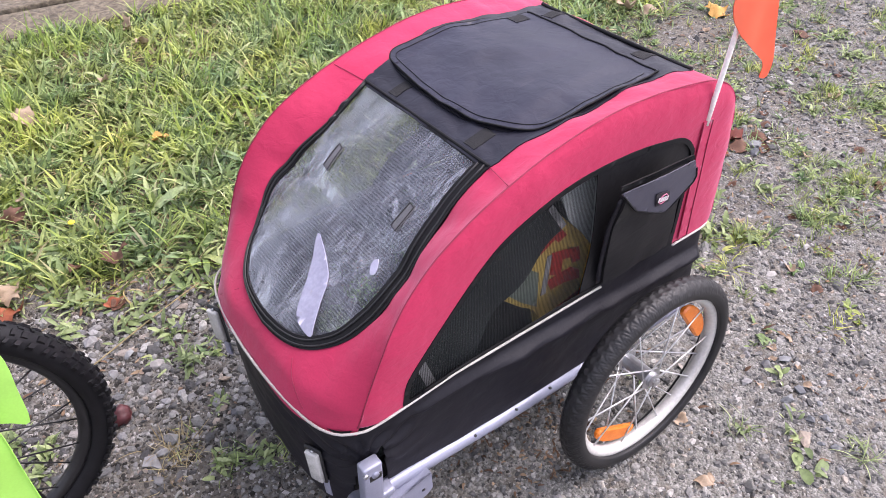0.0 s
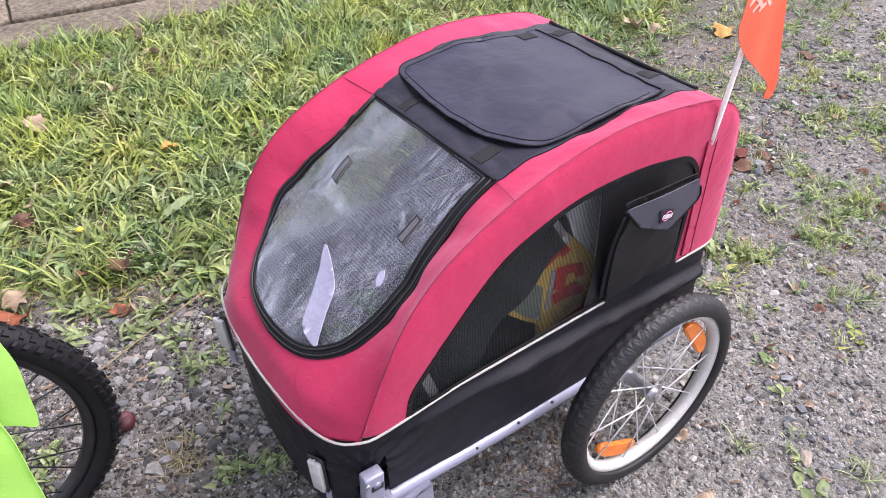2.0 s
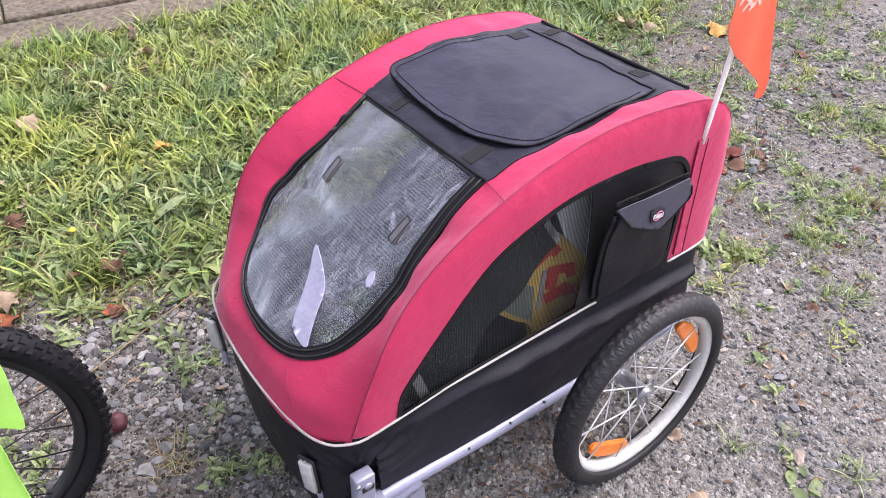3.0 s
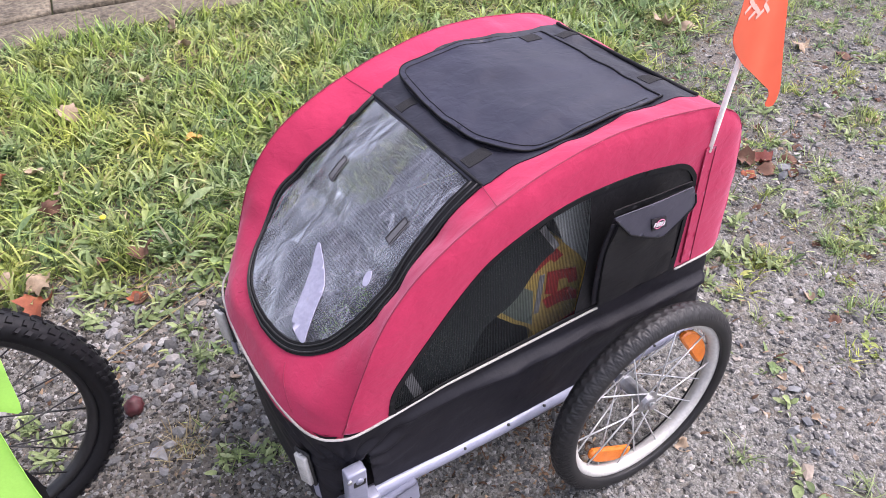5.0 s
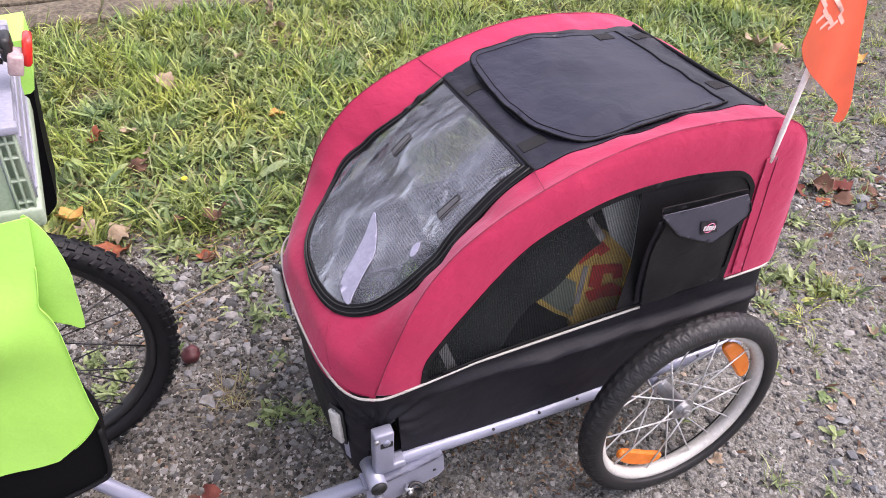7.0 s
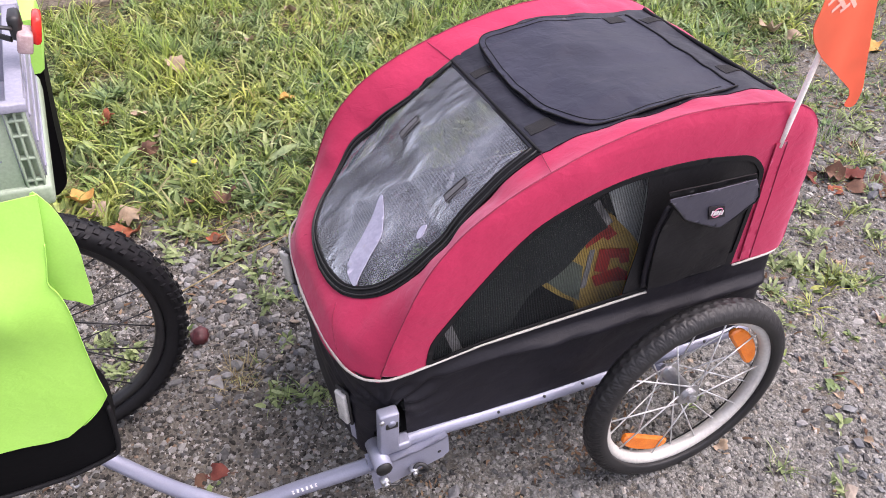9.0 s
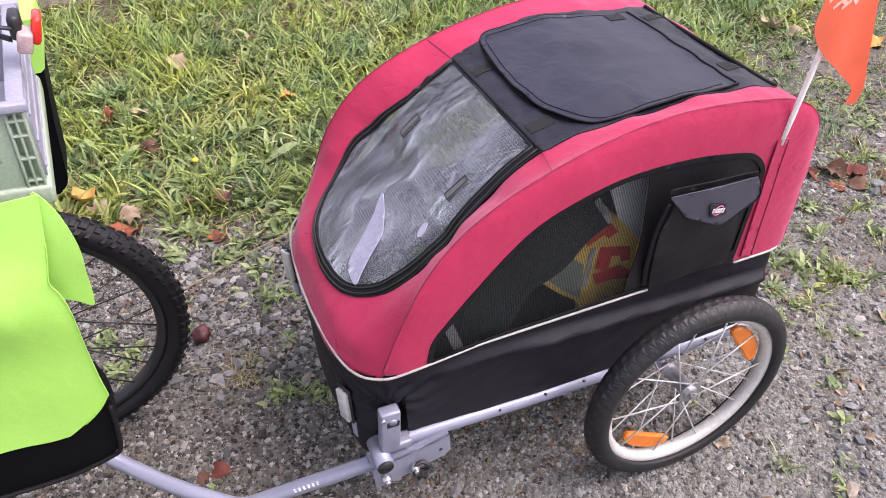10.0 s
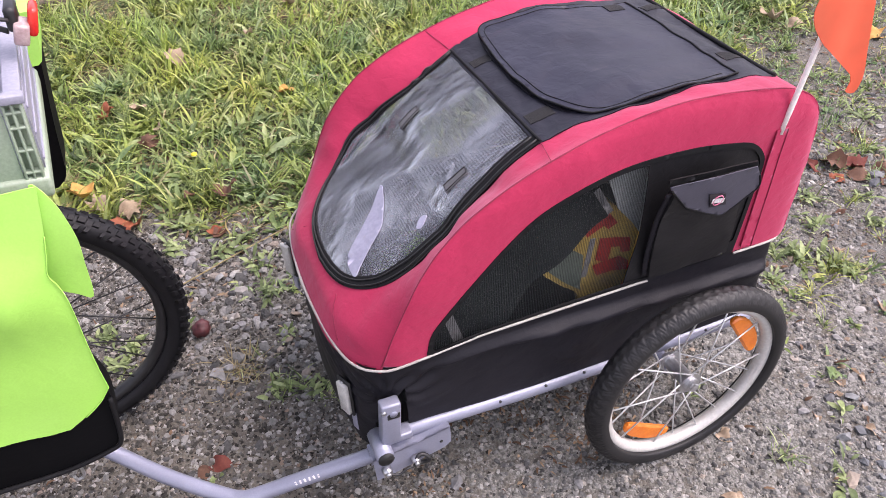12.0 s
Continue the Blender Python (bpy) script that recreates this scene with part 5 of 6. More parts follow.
GRASS = varied("grass_green", [(0, (0.055, 0.080, 0.030)), (.2, (0.140, 0.190, 0.062)), (.5, (0.290, 0.360, 0.118)), (.82, (0.420, 0.500, 0.185)), (.96, (0.52, 0.56, 0.28)), (1, (0.42, 0.35, 0.20))], 0.48, 0.32, True, 0.35, 0, 60, GREEN_TINTS)
FRESH = varied("fresh_grass", [(0, (0.18, 0.26, 0.052)), (.5, (0.350, 0.45, 0.112)), (1, (0.50, 0.575, 0.180))], 0.45, 0.32, True, 0.40, 0, 60, ((0.86, 0.95, 0.95), (1.08, 1.04, 0.85)))
LEAFY = varied("weed_green", [(0, (0.085, 0.130, 0.050)), (.4, (0.175, 0.250, 0.092)), (.8, (0.30, 0.38, 0.155)), (1, (0.40, 0.45, 0.22))], 0.48, 0.35, True, 0.25, 0.2, 90, GREEN_TINTS)
WEED = varied("rosette_green", [(0, (0.115, 0.155, 0.066)), (.6, (0.235, 0.300, 0.122)), (1, (0.36, 0.42, 0.20))], 0.5, 0.35, False, 0.25, 0.2, 90)
STRAW = varied("dry_straw", [(0, (0.17, 0.125, 0.06)), (.5, (0.31, 0.25, 0.13)), (1, (0.46, 0.40, 0.23))], 0.75, 0.2, True, 0.2, 0, 80)
LITTER = varied("brown_litter", [(0, (0.07, 0.040, 0.025)), (.5, (0.17, 0.105, 0.065)), (1, (0.34, 0.25, 0.16))], 0.8, 0.2, True, 0.1, 0.2, 90)
STONES = varied("gravel_stones", [(0, (0.054, 0.053, 0.052)), (.25, (0.103, 0.102, 0.098)), (.6, (0.188, 0.185, 0.174)), (.86, (0.280, 0.273, 0.252)), (.95, (0.38, 0.37, 0.34)), (1, (0.27, 0.205, 0.145))], 0.85, 0.3, True, 0, 0.4, 160)
DARK_STONES = varied("soil_stones", [(0, (0.020, 0.018, 0.015)), (.42, (0.072, 0.067, 0.058)), (.74, (0.180, 0.172, 0.156)), (.94, (0.36, 0.348, 0.325)), (1, (0.20, 0.135, 0.09))], 0.85, 0.3, True, 0, 0.4, 160)
PALE_STONE = varied("single_stone", [(0, (0.12, 0.12, 0.125)), (.4, (0.20, 0.198, 0.196)), (.75, (0.29, 0.285, 0.275)), (1, (0.28, 0.23, 0.18))], 0.85, 0.3, False, 0, 0.5, 60)


def scatter(n, x0, x1, y0, y1):
    return rng.uniform(x0, x1, n), rng.uniform(y0, y1, n)


BLADE, BROAD, OVALISH, JAGGED = (.75, 1, .85, .5), (.55, 1, .9, .55), (.22, .8, 1, .85, .5), (.18, .5, .85, .7, 1.0, .6)


def sward(name, n, area, length, width, rise, curl, mat, label, keep, shape=BLADE, fold=0.0, wander=2.0, lift=0.0):
    """Blades strewn over an area, lying over in loose swathes."""
    x, y = scatter(n, *area)
    ok = rng.uniform(0, 1, n) < keep(x, y)
    x, y = x[ok], y[ok]
    k = len(x)
    swathe = np.array([noise.noise(Vector((p * .9, q * .9, 3.3))) for p, q in zip(x, y)]) * 7.0
    v, f = ribbons(x, y, rng.uniform(*length, k) * rng.uniform(.7, 1.2, k), rng.uniform(*width, k), np.radians(rng.uniform(*rise, k)), rng.uniform(*curl, k), swathe + rng.normal(0, wander, k), rng.normal(0, .7, k), shape, fold, lift)
    return tagged(raw(name, v, f, mat), label, "grass", kind="stuff")


def clumps(name, n, area, per, length, width, rise, curl, mat, label, keep, spread=(.012, .035), shape=BLADE, fold=0.0):
    """Tufts and rosettes whose blades part from a common root."""
    x, y = scatter(n, *area)
    ok = rng.uniform(0, 1, n) < keep(x, y)
    x, y = x[ok], y[ok]
    k = len(x)
    who = np.repeat(np.arange(k), rng.integers(*per, k))
    m = len(who)
    ang, rad = rng.uniform(0, 2 * math.pi, m), np.abs(rng.normal(0, 1, m)) * rng.uniform(*spread, k)[who]
    side = rng.uniform(0, 2 * math.pi, k)[who]
    head = np.where(rng.uniform(0, 1, m) < .35, side, ang) + rng.normal(0, .5, m)
    v, f = ribbons(x[who] + rad * np.cos(ang), y[who] + rad * np.sin(ang), rng.uniform(*length, k)[who] * rng.uniform(.55, 1.2, m), rng.uniform(*width, k)[who] * rng.uniform(.7, 1.2, m),
                   np.radians(rng.uniform(*rise, k)[who] + rng.normal(0, 12, m)), rng.uniform(*curl, k)[who] * rng.uniform(.5, 1.35, m), head, rng.normal(0, .6, m), shape, fold)
    return tagged(raw(name, v, f, mat), label, "grass", kind="stuff")


def patches(x, y, scale, low, z=9.0):
    return np.clip(np.array([low + 1.6 * (.35 + noise.noise(Vector((p * scale, q * scale, z)))) for p, q in zip(x, y)]), 0, 1)


def tuft(x, y):
    return grassiness(x, y) * (.10 + .90 * patches(x, y, 7, .22))


def verge_weeds(x, y):
    """Low plants strewn over the far part of the track and along its edge."""
    along = np.clip((x - .45) / .5, 0, 1) * np.clip((3.2 - x) / .6, 0, 1) * np.clip((y + .75) / .3, 0, 1)
    front = np.clip(1 - np.abs(y - .40) / .34, 0, 1) * (x < -.3) * 1.1
    return np.clip(grassiness(x, y) * .8 + (along * 1.0 + front * .6) * (.12 + .88 * (patches(x, y, 3.5, -.25, 4.0) > .22)), 0, 1)


def lush(x, y):
    """Where longer bright grass stands."""
    return grassiness(x, y) * np.clip(patches(x, y, 2.6, -.45, 2.0) * 2.2 * np.clip((y - .9) / .8, .25, 1), 0, 1)


def worn(x, y):
    """Where dry thatch and dead leaves show through."""
    return np.clip(patches(x, y, 3.2, -.25, 6.0), .12, 1)


VERGE = (-1.9, 3.4, .2, 3.0)
sward("thatch", 22000, VERGE, (.04, .12), (.0022, .0050), (-4, 18), (-.2, .5), STRAW, "dry matted thatch under the grass", lambda x, y: grassiness(x, y) * (.25 + .75 * worn(x, y)), BLADE, 0.0, 1.6, .012)
sward("grass", 62000, VERGE, (.055, .13), (.0058, .0120), (0, 68), (.5, 2.1), GRASS, "uneven green grass on the verge", lambda x, y: tuft(x, y) * (1.15 - .6 * worn(x, y)))
clumps("grass_tufts", 3000, VERGE, (8, 24), (.07, .15), (.0060, .0125), (30, 75), (.6, 2.0), GRASS, "tufts of green grass on the verge", lambda x, y: tuft(x, y) * (1.1 - .6 * worn(x, y)))
sward("tall_grass", 17000, VERGE, (.09, .19), (.0052, .0100), (36, 80), (.2, 1.3), FRESH, "longer bright grass standing in patches", lush, BLADE, 0.0, 1.9)
clumps("broad_weeds", 1700, VERGE, (5, 12), (.05, .13), (.013, .026), (12, 55), (.3, 1.3), LEAFY, "broad-leaved weeds among the grass", lambda x, y: grassiness(x, y) * np.clip((2.1 - y) / .8, .15, 1) * (.15 + .85 * patches(x, y, 4.0, -.1, 7.0)), (.004, .012), OVALISH, .35)
clumps("jagged_weeds", 700, VERGE, (6, 12), (.07, .15), (.016, .030), (10, 45), (.2, 1.0), LEAFY, "jagged-leaved weeds among the grass", lambda x, y: grassiness(x, y) * np.clip((2.1 - y) / .8, .1, 1) * .8, (.004, .010), JAGGED, .30)
sward("low_weeds", 22000, VERGE, (.020, .050), (.008, .017), (0, 60), (.1, 1.2), LEAFY, "small round-leaved weeds between the grass", lambda x, y: grassiness(x, y) * np.clip((1.8 - y) / .7, .12, 1) * (.15 + .85 * patches(x, y, 4.0, -.2, 11.0)), OVALISH[1:], .3, 3.0, .012)
sward("dry_grass", 5200, VERGE, (.06, .15), (.0016, .0036), (5, 50), (.2, 1.4), STRAW, "dry yellowed grass stalks", lambda x, y: np.clip(grassiness(x, y) * worn(x, y) + .02, 0, 1), BLADE, 0.0, 1.6, .012)
# leaf litter that also puts the trailer's shade into the ground's colour
sward("damp_litter", 2600, (-.62, .22, -.58, .30), (.006, .022), (.003, .008), (-10, 22), (-.3, .8), LITTER, "brown litter lying under the trailer, also darkening the ground for its shade", lambda x, y: patches(x, y, 5.0, .05, 15.0), BROAD, 0.0, 3.0, .005)
clumps("track_grass", 2000, (.35, 3.2, -.9, 1.7), (9, 26), (.03, .085), (.0020, .0042), (25, 75), (.5, 1.9), GRASS, "small grass tufts on the track's edge", lambda x, y: verge_weeds(x, y) * .8, (.008, .03))
clumps("track_weeds", 2000, (-1.7, 3.2, -.9, 1.6), (5, 14), (.018, .055), (.006, .013), (8, 50), (.2, 1.2), LEAFY, "small weeds strewn over the track's edge", verge_weeds, (.004, .022), OVALISH, .3)
sward("dry_litter", 15000, (-1.8, 3.2, -1.0, 2.4), (.010, .040), (.003, .010), (-10, 25), (-.3, .8), LITTER, "brown leaf litter strewn on the ground", lambda x, y: np.clip(grassiness(x, y) * (.5 + .5 * (y < 1.25)) + verge_weeds(x, y) * .8 + .05 + .20 * (x > .55), 0, 1) * patches(x, y, 3.0, .0, 12.0), BROAD, 0.0, 3.0, .006)
sward("far_grass", 52000, (-7.0, 9.0, .8, 6.0), (.10, .22), (.014, .032), (30, 80), (.4, 1.8), GRASS, "rough grass further along the verge", lambda x, y: np.clip((y - np.interp(x, EDGE_X, EDGE_Y)) / .5, 0, 1) * ((x < -1.8) | (x > 3.2) | (y > 2.9)) * ~((x < .5) & (y > 2.35) & (x > -4.5) & (y < 4.5)) * .9)


def rocks(name, n, area, size, keep, mat, label, sink=.35, coarse=True):
    """Angular stones, joined into one mesh."""
    bm = bmesh.new()
    if coarse:
        bmesh.ops.create_icosphere(bm, subdivisions=1, radius=1.0)
    else:
        bmesh.ops.create_cone(bm, cap_ends=False, segments=5, radius1=1.0, radius2=.62, depth=1.1)
        bmesh.ops.contextual_create(bm, geom=[e for e in bm.edges if e.is_boundary and all(v.co.z > 0 for v in e.verts)])
    bmesh.ops.triangulate(bm, faces=bm.faces[:])
    u = np.array([v.co[:] for v in bm.verts])
    tri = np.array([[v.index for v in f.verts] for f in bm.faces])
    bm.free()
    x, y = scatter(n, *area)
    ok = rng.uniform(0, 1, n) < keep(x, y)
    x, y = x[ok], y[ok]
    k = len(x)
    r = size[0] * (size[1] / size[0]) ** (rng.uniform(0, 1, k) ** 1.7)
    a = rng.uniform(0, 2 * math.pi, k)
    s = np.stack([rng.uniform(.75, 1.35, k), rng.uniform(.65, 1.1, k), rng.uniform(.32, .70, k)], 1) * r[:, None]
    p = u[None] * rng.uniform(.62, 1.22, (k, len(u), 1)) * s[:, None, :]
    lean, rock = rng.normal(0, .42, (2, k, 1))
    p = np.stack([p[..., 0] * np.cos(lean) + p[..., 2] * np.sin(lean), p[..., 1], p[..., 2] * np.cos(lean) - p[..., 0] * np.sin(lean)], -1)
    p = np.stack([p[..., 0], p[..., 1] * np.cos(rock) - p[..., 2] * np.sin(rock), p[..., 1] * np.sin(rock) + p[..., 2] * np.cos(rock)], -1)
    c, sn = np.cos(a)[:, None], np.sin(a)[:, None]
    q = np.stack([p[..., 0] * c - p[..., 1] * sn, p[..., 0] * sn + p[..., 1] * c, p[..., 2]], -1)
    q += np.stack([x, y, ground_height(x, y) + s[:, 2] * (1 - 2 * sink) * .6], 1)[:, None, :]
    f = (tri[None] + (np.arange(k) * len(u))[:, None, None]).reshape(-1, 3)
    return tagged(raw(name, q.reshape(-1, 3), f, mat, None, "", False), label, "gravel", kind="stuff")


def bare(x, y):
    return np.clip(1 - grassiness(x, y) * 1.05, .05, 1)


rocks("gravel", 125000, (-1.6, 3.2, -1.25, 1.5), (.0028, .0115), lambda x, y: bare(x, y) * np.interp(x, [-1.6, -1.4, -.80, -.50, .7, 1.5, 2.6, 3.2], [0, .22, .25, 1.0, 1.0, .7, .5, 0]) * np.clip((y + 1.25) / .3, 0, 1) * (1 - .35 * np.clip((y - .2) / .6, 0, 1)), STONES, "loose grey gravel on the track", .35, False)
rocks("dark_gravel", 62000, (-1.5, .25, -1.05, .75), (.0028, .0105), lambda x, y: bare(x, y) * np.interp(x, [-.80, -.45], [.95, .08]), DARK_STONES, "dark gravel bedded in soil", .35, False)
rocks("gravel_coarse", 13000, (-1.7, 3.0, -1.1, 1.5), (.007, .022), lambda x, y: bare(x, y) * np.maximum(np.clip(1.2 - np.abs(y - .25) * 1.5 - .45 * (x > 0), .08, 1), .14 * (x > .7)) * np.where(x < -.2, np.where(y < -.05, .34, 1.0), 1), STONES, "coarser grey stones at the verge")


SLATE = varied("slate_stone", [(0, (0.105, 0.110, 0.118)), (.5, (0.165, 0.172, 0.178)), (1, (0.26, 0.268, 0.262))], 0.75, 0.35, False, 0, 0.5, 50)


def stone(x, y, r, seed, mat=None, label="pale angular stone lying on the gravel"):
    bm = bmesh.new()
    bmesh.ops.create_icosphere(bm, subdivisions=1, radius=1.0)
    for v in bm.verts:
        k = .85 + .85 * noise.noise(v.co * 1.3 + Vector((seed, 0, 0))) + .10 * noise.noise(v.co * 3.5 + Vector((0, seed, 0)))
        v.co = Vector((v.co.x * 1.25 * k, v.co.y * .95 * k, v.co.z * .62 * k)) * r
    ob = part("stone", bm, mat or PALE_STONE, None, "", False)
    ob.matrix_basis = Matrix.Translation((x, y, float(ground_height(np.array(x), np.array(y))) + r * .30)) @ pose(0, 0, 0, 0, 0, seed * 57)
    return tagged(ob, label, "stone", "stones on the track")


for k, (x, y, r) in enumerate(((-.51, -.51, .017), (-.965, .03, .022), (-.935, .045, .016), (-.97, .51, .022), (-.955, .36, .018), (-.85, .32, .017), (.46, -.66, .016), (.38, -.78, .014),
                               (.37, -.67, .015), (.33, -.86, .020), (-.25, -.62, .014), (-1.00, .15, .015), (-.82, .16, .016), (-.88, .22, .014), (.62, -.52, .014), (.83, -.46, .012), (-1.05, .33, .015), (-.74, .05, .014))):
    stone(x, y, r, 1.0 + k)
for k, (x, y, r) in enumerate(((.507, -.681, .020), (.455, -.764, .021), (.399, -.766, .022), (.399, -.833, .016), (.376, -.920, .018), (.434, -.854, .015), (.330, -.960, .014), (.41, -.88, .012), (.46, -.82, .011), (1.28, -.02, .030), (1.24, -.05, .026), (.36, -.89, .010), (-.90, .40, .020), (-.72, .62, .026))):
    stone(x, y, r * .8, 31.0 + 1.7 * k, SLATE, "blue-grey slate stone lying on the gravel")


# loose stones lying on the soil ahead of the trailer and beside the track
def shared_stone(seed):
    bm = bmesh.new()
    bmesh.ops.create_icosphere(bm, subdivisions=1, radius=1.0)
    for v in bm.verts:
        k = .85 + .85 * noise.noise(v.co * 1.4 + Vector((seed * 3.7, 0, 0)))
        v.co = Vector((v.co.x * 1.30 * k, v.co.y * .9 * k, max(-.4, min(.42, v.co.z * .60 * k))))
    me = bpy.data.meshes.new("stone")
    bm.to_mesh(me)
    bm.free()
    me.materials.append(PALE_STONE)
    return me


STONE_SHAPES = [shared_stone(k + 1) for k in range(9)]
for k in range(110):
    front = k < 70
    x, y = (float(rng.uniform(-1.15, -.42)), float(rng.uniform(-.10, .62))) if front else (float(rng.uniform(.35, 2.0)), float(rng.uniform(-.9, .35)))
    r = float(rng.uniform(.007, .017) if front else rng.uniform(.007, .014))
    ob = placed("stone", STONE_SHAPES[k % 9], None, "", Matrix.Translation((x, y, float(ground_height(np.array(x), np.array(y))) + r * .28)) @ pose(0, 0, 0, float(rng.uniform(-12, 12)), float(rng.uniform(-12, 12)), float(rng.uniform(0, 360))) @ Matrix.Diagonal((r, r, r, 1)))
    tagged(ob, "grey angular stone lying on the gravel", "stone", "stones on the track")


# ---- weeds, leaves and small things on the ground ----
def leaf_mesh(name, length, width, droop, notch=0.0):
    n, v, f = 6, [], []
    for k in range(n + 1):
        t = k / n
        w = width * (math.sin(math.pi * min(1, t * .93 + .07)) ** .8) * (1 + notch * (1 if k % 2 else -1)) / 2
        x, z = length * t * (1 - .12 * droop * t), length * (.42 * t - droop * t * t)
        v += [(x, -w, z + w * .25), (x, 0, z), (x, w, z + w * .25)]
    for k in range(n):
        a = 3 * k
        f += [(a, a + 3, a + 4, a + 1), (a + 1, a + 4, a + 5, a + 2)]
    me = bpy.data.meshes.new(name)
    me.from_pydata(v, [], f)
    me.materials.append(WEED)
    me.shade_smooth()
    return me


LEAVES = [leaf_mesh("leaf", .056, .0115, .42), leaf_mesh("leaf", .042, .0145, .35, .12), leaf_mesh("leaf", .066, .0085, .50), leaf_mesh("leaf", .034, .0115, .25), leaf_mesh("leaf", .046, .024, .28), leaf_mesh("leaf", .070, .0032, .40)]


def weed(x, y, size, count, kinds, label):
    size, count = size * .78, int(count * 2.2)
    w = tagged(new("weed"), label, "weed", "weeds on the track")
    w.matrix_basis = Matrix.Translation((x, y, float(ground_height(np.array(x), np.array(y))) + .002)) @ pose(0, 0, 0, 0, 0, float(rng.uniform(0, 360)))
    for k in range(count):
        s = size * float(rng.uniform(.40, 1.30))
        ob = placed("leaf", LEAVES[kinds[k % len(kinds)]], w, "", Matrix.Translation((float(rng.normal(0, .022)) * size, float(rng.normal(0, .022)) * size, 0)) @ pose(0, 0, 0, float(rng.uniform(-30, 30)), float(rng.uniform(-45, 14)), 137.5 * k + float(rng.uniform(-40, 40))) @ Matrix.Diagonal((s, s, s, 1)))
    return w


PLANTAIN = "pale broad-leaved weed growing flat in the gravel"
ROSETTE, TUFT, SEEDLING = "flat green weed rosette growing in the gravel", "bushy green weed with narrow leaves at the track's edge", "small pale green weed seedling in the gravel"
for x, y, s, n, kinds, lab in ((-.82, -.07, .95, 20, (1, 0, 3), ROSETTE), (-.735, -.11, .85, 18, (1, 3), ROSETTE), 
                               (.236, -.748, 1.0, 16, (5, 5, 3), TUFT), (.316, -.845, .95, 4, (4, 4, 1), PLANTAIN), (.368, -.794, .9, 4, (2, 1), ROSETTE), (.288, -.915, 1.25, 4, (4, 4), PLANTAIN), (.185, -.895, .7, 3, (1, 3), SEEDLING), (.439, -.716, 1.0, 3, (4, 1), PLANTAIN), (.411, -.968, 1.1, 18, (5,), TUFT), (-1.02, -.275, 1.0, 2, (4, 4), PLANTAIN),
                               (.75, -.22, 1.4, 18, (0, 1, 2), TUFT), (.82, -.28, 1.3, 16, (1, 0), TUFT), (.70, -.16, 1.2, 14, (0, 2), TUFT), (.90, -.12, 1.2, 14, (0, 1), TUFT), (.98, -.02, 1.2, 14, (1, 2), TUFT), (1.08, -.20, 1.1, 14, (0, 1), TUFT),
                               (1.13, -.42, 1.0, 14, (1, 3), ROSETTE), (1.20, -.36, .9, 12, (1, 0), ROSETTE), (.55, -.38, .9, 11, (2, 0), TUFT), (.62, -.34, .8, 10, (0, 3), ROSETTE), (.489, -.605, .7, 3, (1, 3), SEEDLING),
                               (1.54, .29, 1.2, 14, (0, 2), TUFT), (1.9, -.16, 1.1, 14, (2, 1), TUFT), (2.2, .12, 1.1, 14, (2, 0), TUFT), (1.40, .10, 1.0, 12, (0, 1), ROSETTE), (1.66, -.02, 1.0, 12, (1, 2), ROSETTE), (.15, -.51, .7, 9, (0, 3), ROSETTE),
                               (-.763, .282, 1.2, 17, (0, 2), ROSETTE), (-.770, .412, 1.2, 17, (0, 1), ROSETTE), (-.866, .510, 1.4, 14, (0, 3), ROSETTE), (-.768, .098, .7, 10, (1, 3), ROSETTE), (-.97, .69, 1.3, 14, (0, 1), TUFT), (-.70, .66, 1.3, 14, (0, 1), TUFT), (-.57, .66, 1.2, 14, (0, 1), TUFT), (-.79, .58, 1.1, 13, (0, 2), TUFT),
                               (.607, -.267, 1.0, 12, (0, 1), TUFT), (.547, -.348, .8, 9, (3, 1), SEEDLING), (1.705, .055, 1.1, 13, (2, 0), TUFT), (2.17, .17, 1.1, 13, (2, 0), TUFT), (1.29, -.244, 1.0, 12, (2, 3), TUFT), (1.325, -.351, 1.0, 12, (2, 1), TUFT), (1.16, -.452, 1.0, 12, (0, 1), TUFT), (1.148, -.093, .9, 11, (0, 1), ROSETTE),
                               (-1.20, .17, 1.0, 18, (0, 1, 3), ROSETTE), (-1.23, .29, 1.05, 18, (0, 1, 3), ROSETTE), (-1.16, .22, .95, 16, (1, 3), ROSETTE), (-.77, .11, .6, 7, (3,), SEEDLING), (-.60, .50, 1.1, 13, (0, 1), ROSETTE), (-1.00, .60, 1.3, 14, (0, 1), TUFT), (-.92, .66, 1.2, 14, (0, 2), TUFT)):
    weed(x, y, s, n, kinds, lab)

# a dried tuft and a long stalk at the front
sward("dry_tuft", 420, (-.97, -.82, -.06, .10), (.03, .08), (.0012, .0026), (10, 65), (.3, 1.6), STRAW, "withered grass tuft in the gravel", lambda x, y: np.exp(-((x + .90) ** 2 + (y - .02) ** 2) / .003), BLADE, 0.0, 3.0)
sward("front_grass", 900, (-1.0, -.62, -.22, .10), (.025, .075), (.0018, .0038), (15, 70), (.4, 1.8), GRASS, "thin green grass growing in the gravel", lambda x, y: np.exp(-((x + .80) ** 2 + (y + .08) ** 2) / .0016) + np.exp(-((x + .70) ** 2 + (y + .125) ** 2) / .0010) + .5 * np.exp(-((x + .88) ** 2 + (y - .01) ** 2) / .0016), BLADE, 0.0, 3.0)
stalk = tube("dry_stalk", smooth_line([(-1.02, .40, .012), (-.90, .44, .018), (-.78, .49, .014), (-.64, .53, .02)], 5), .0022, STRAW, None, 6)
tagged(stalk, "long dry straw-coloured stalk lying on the gravel", "twig")

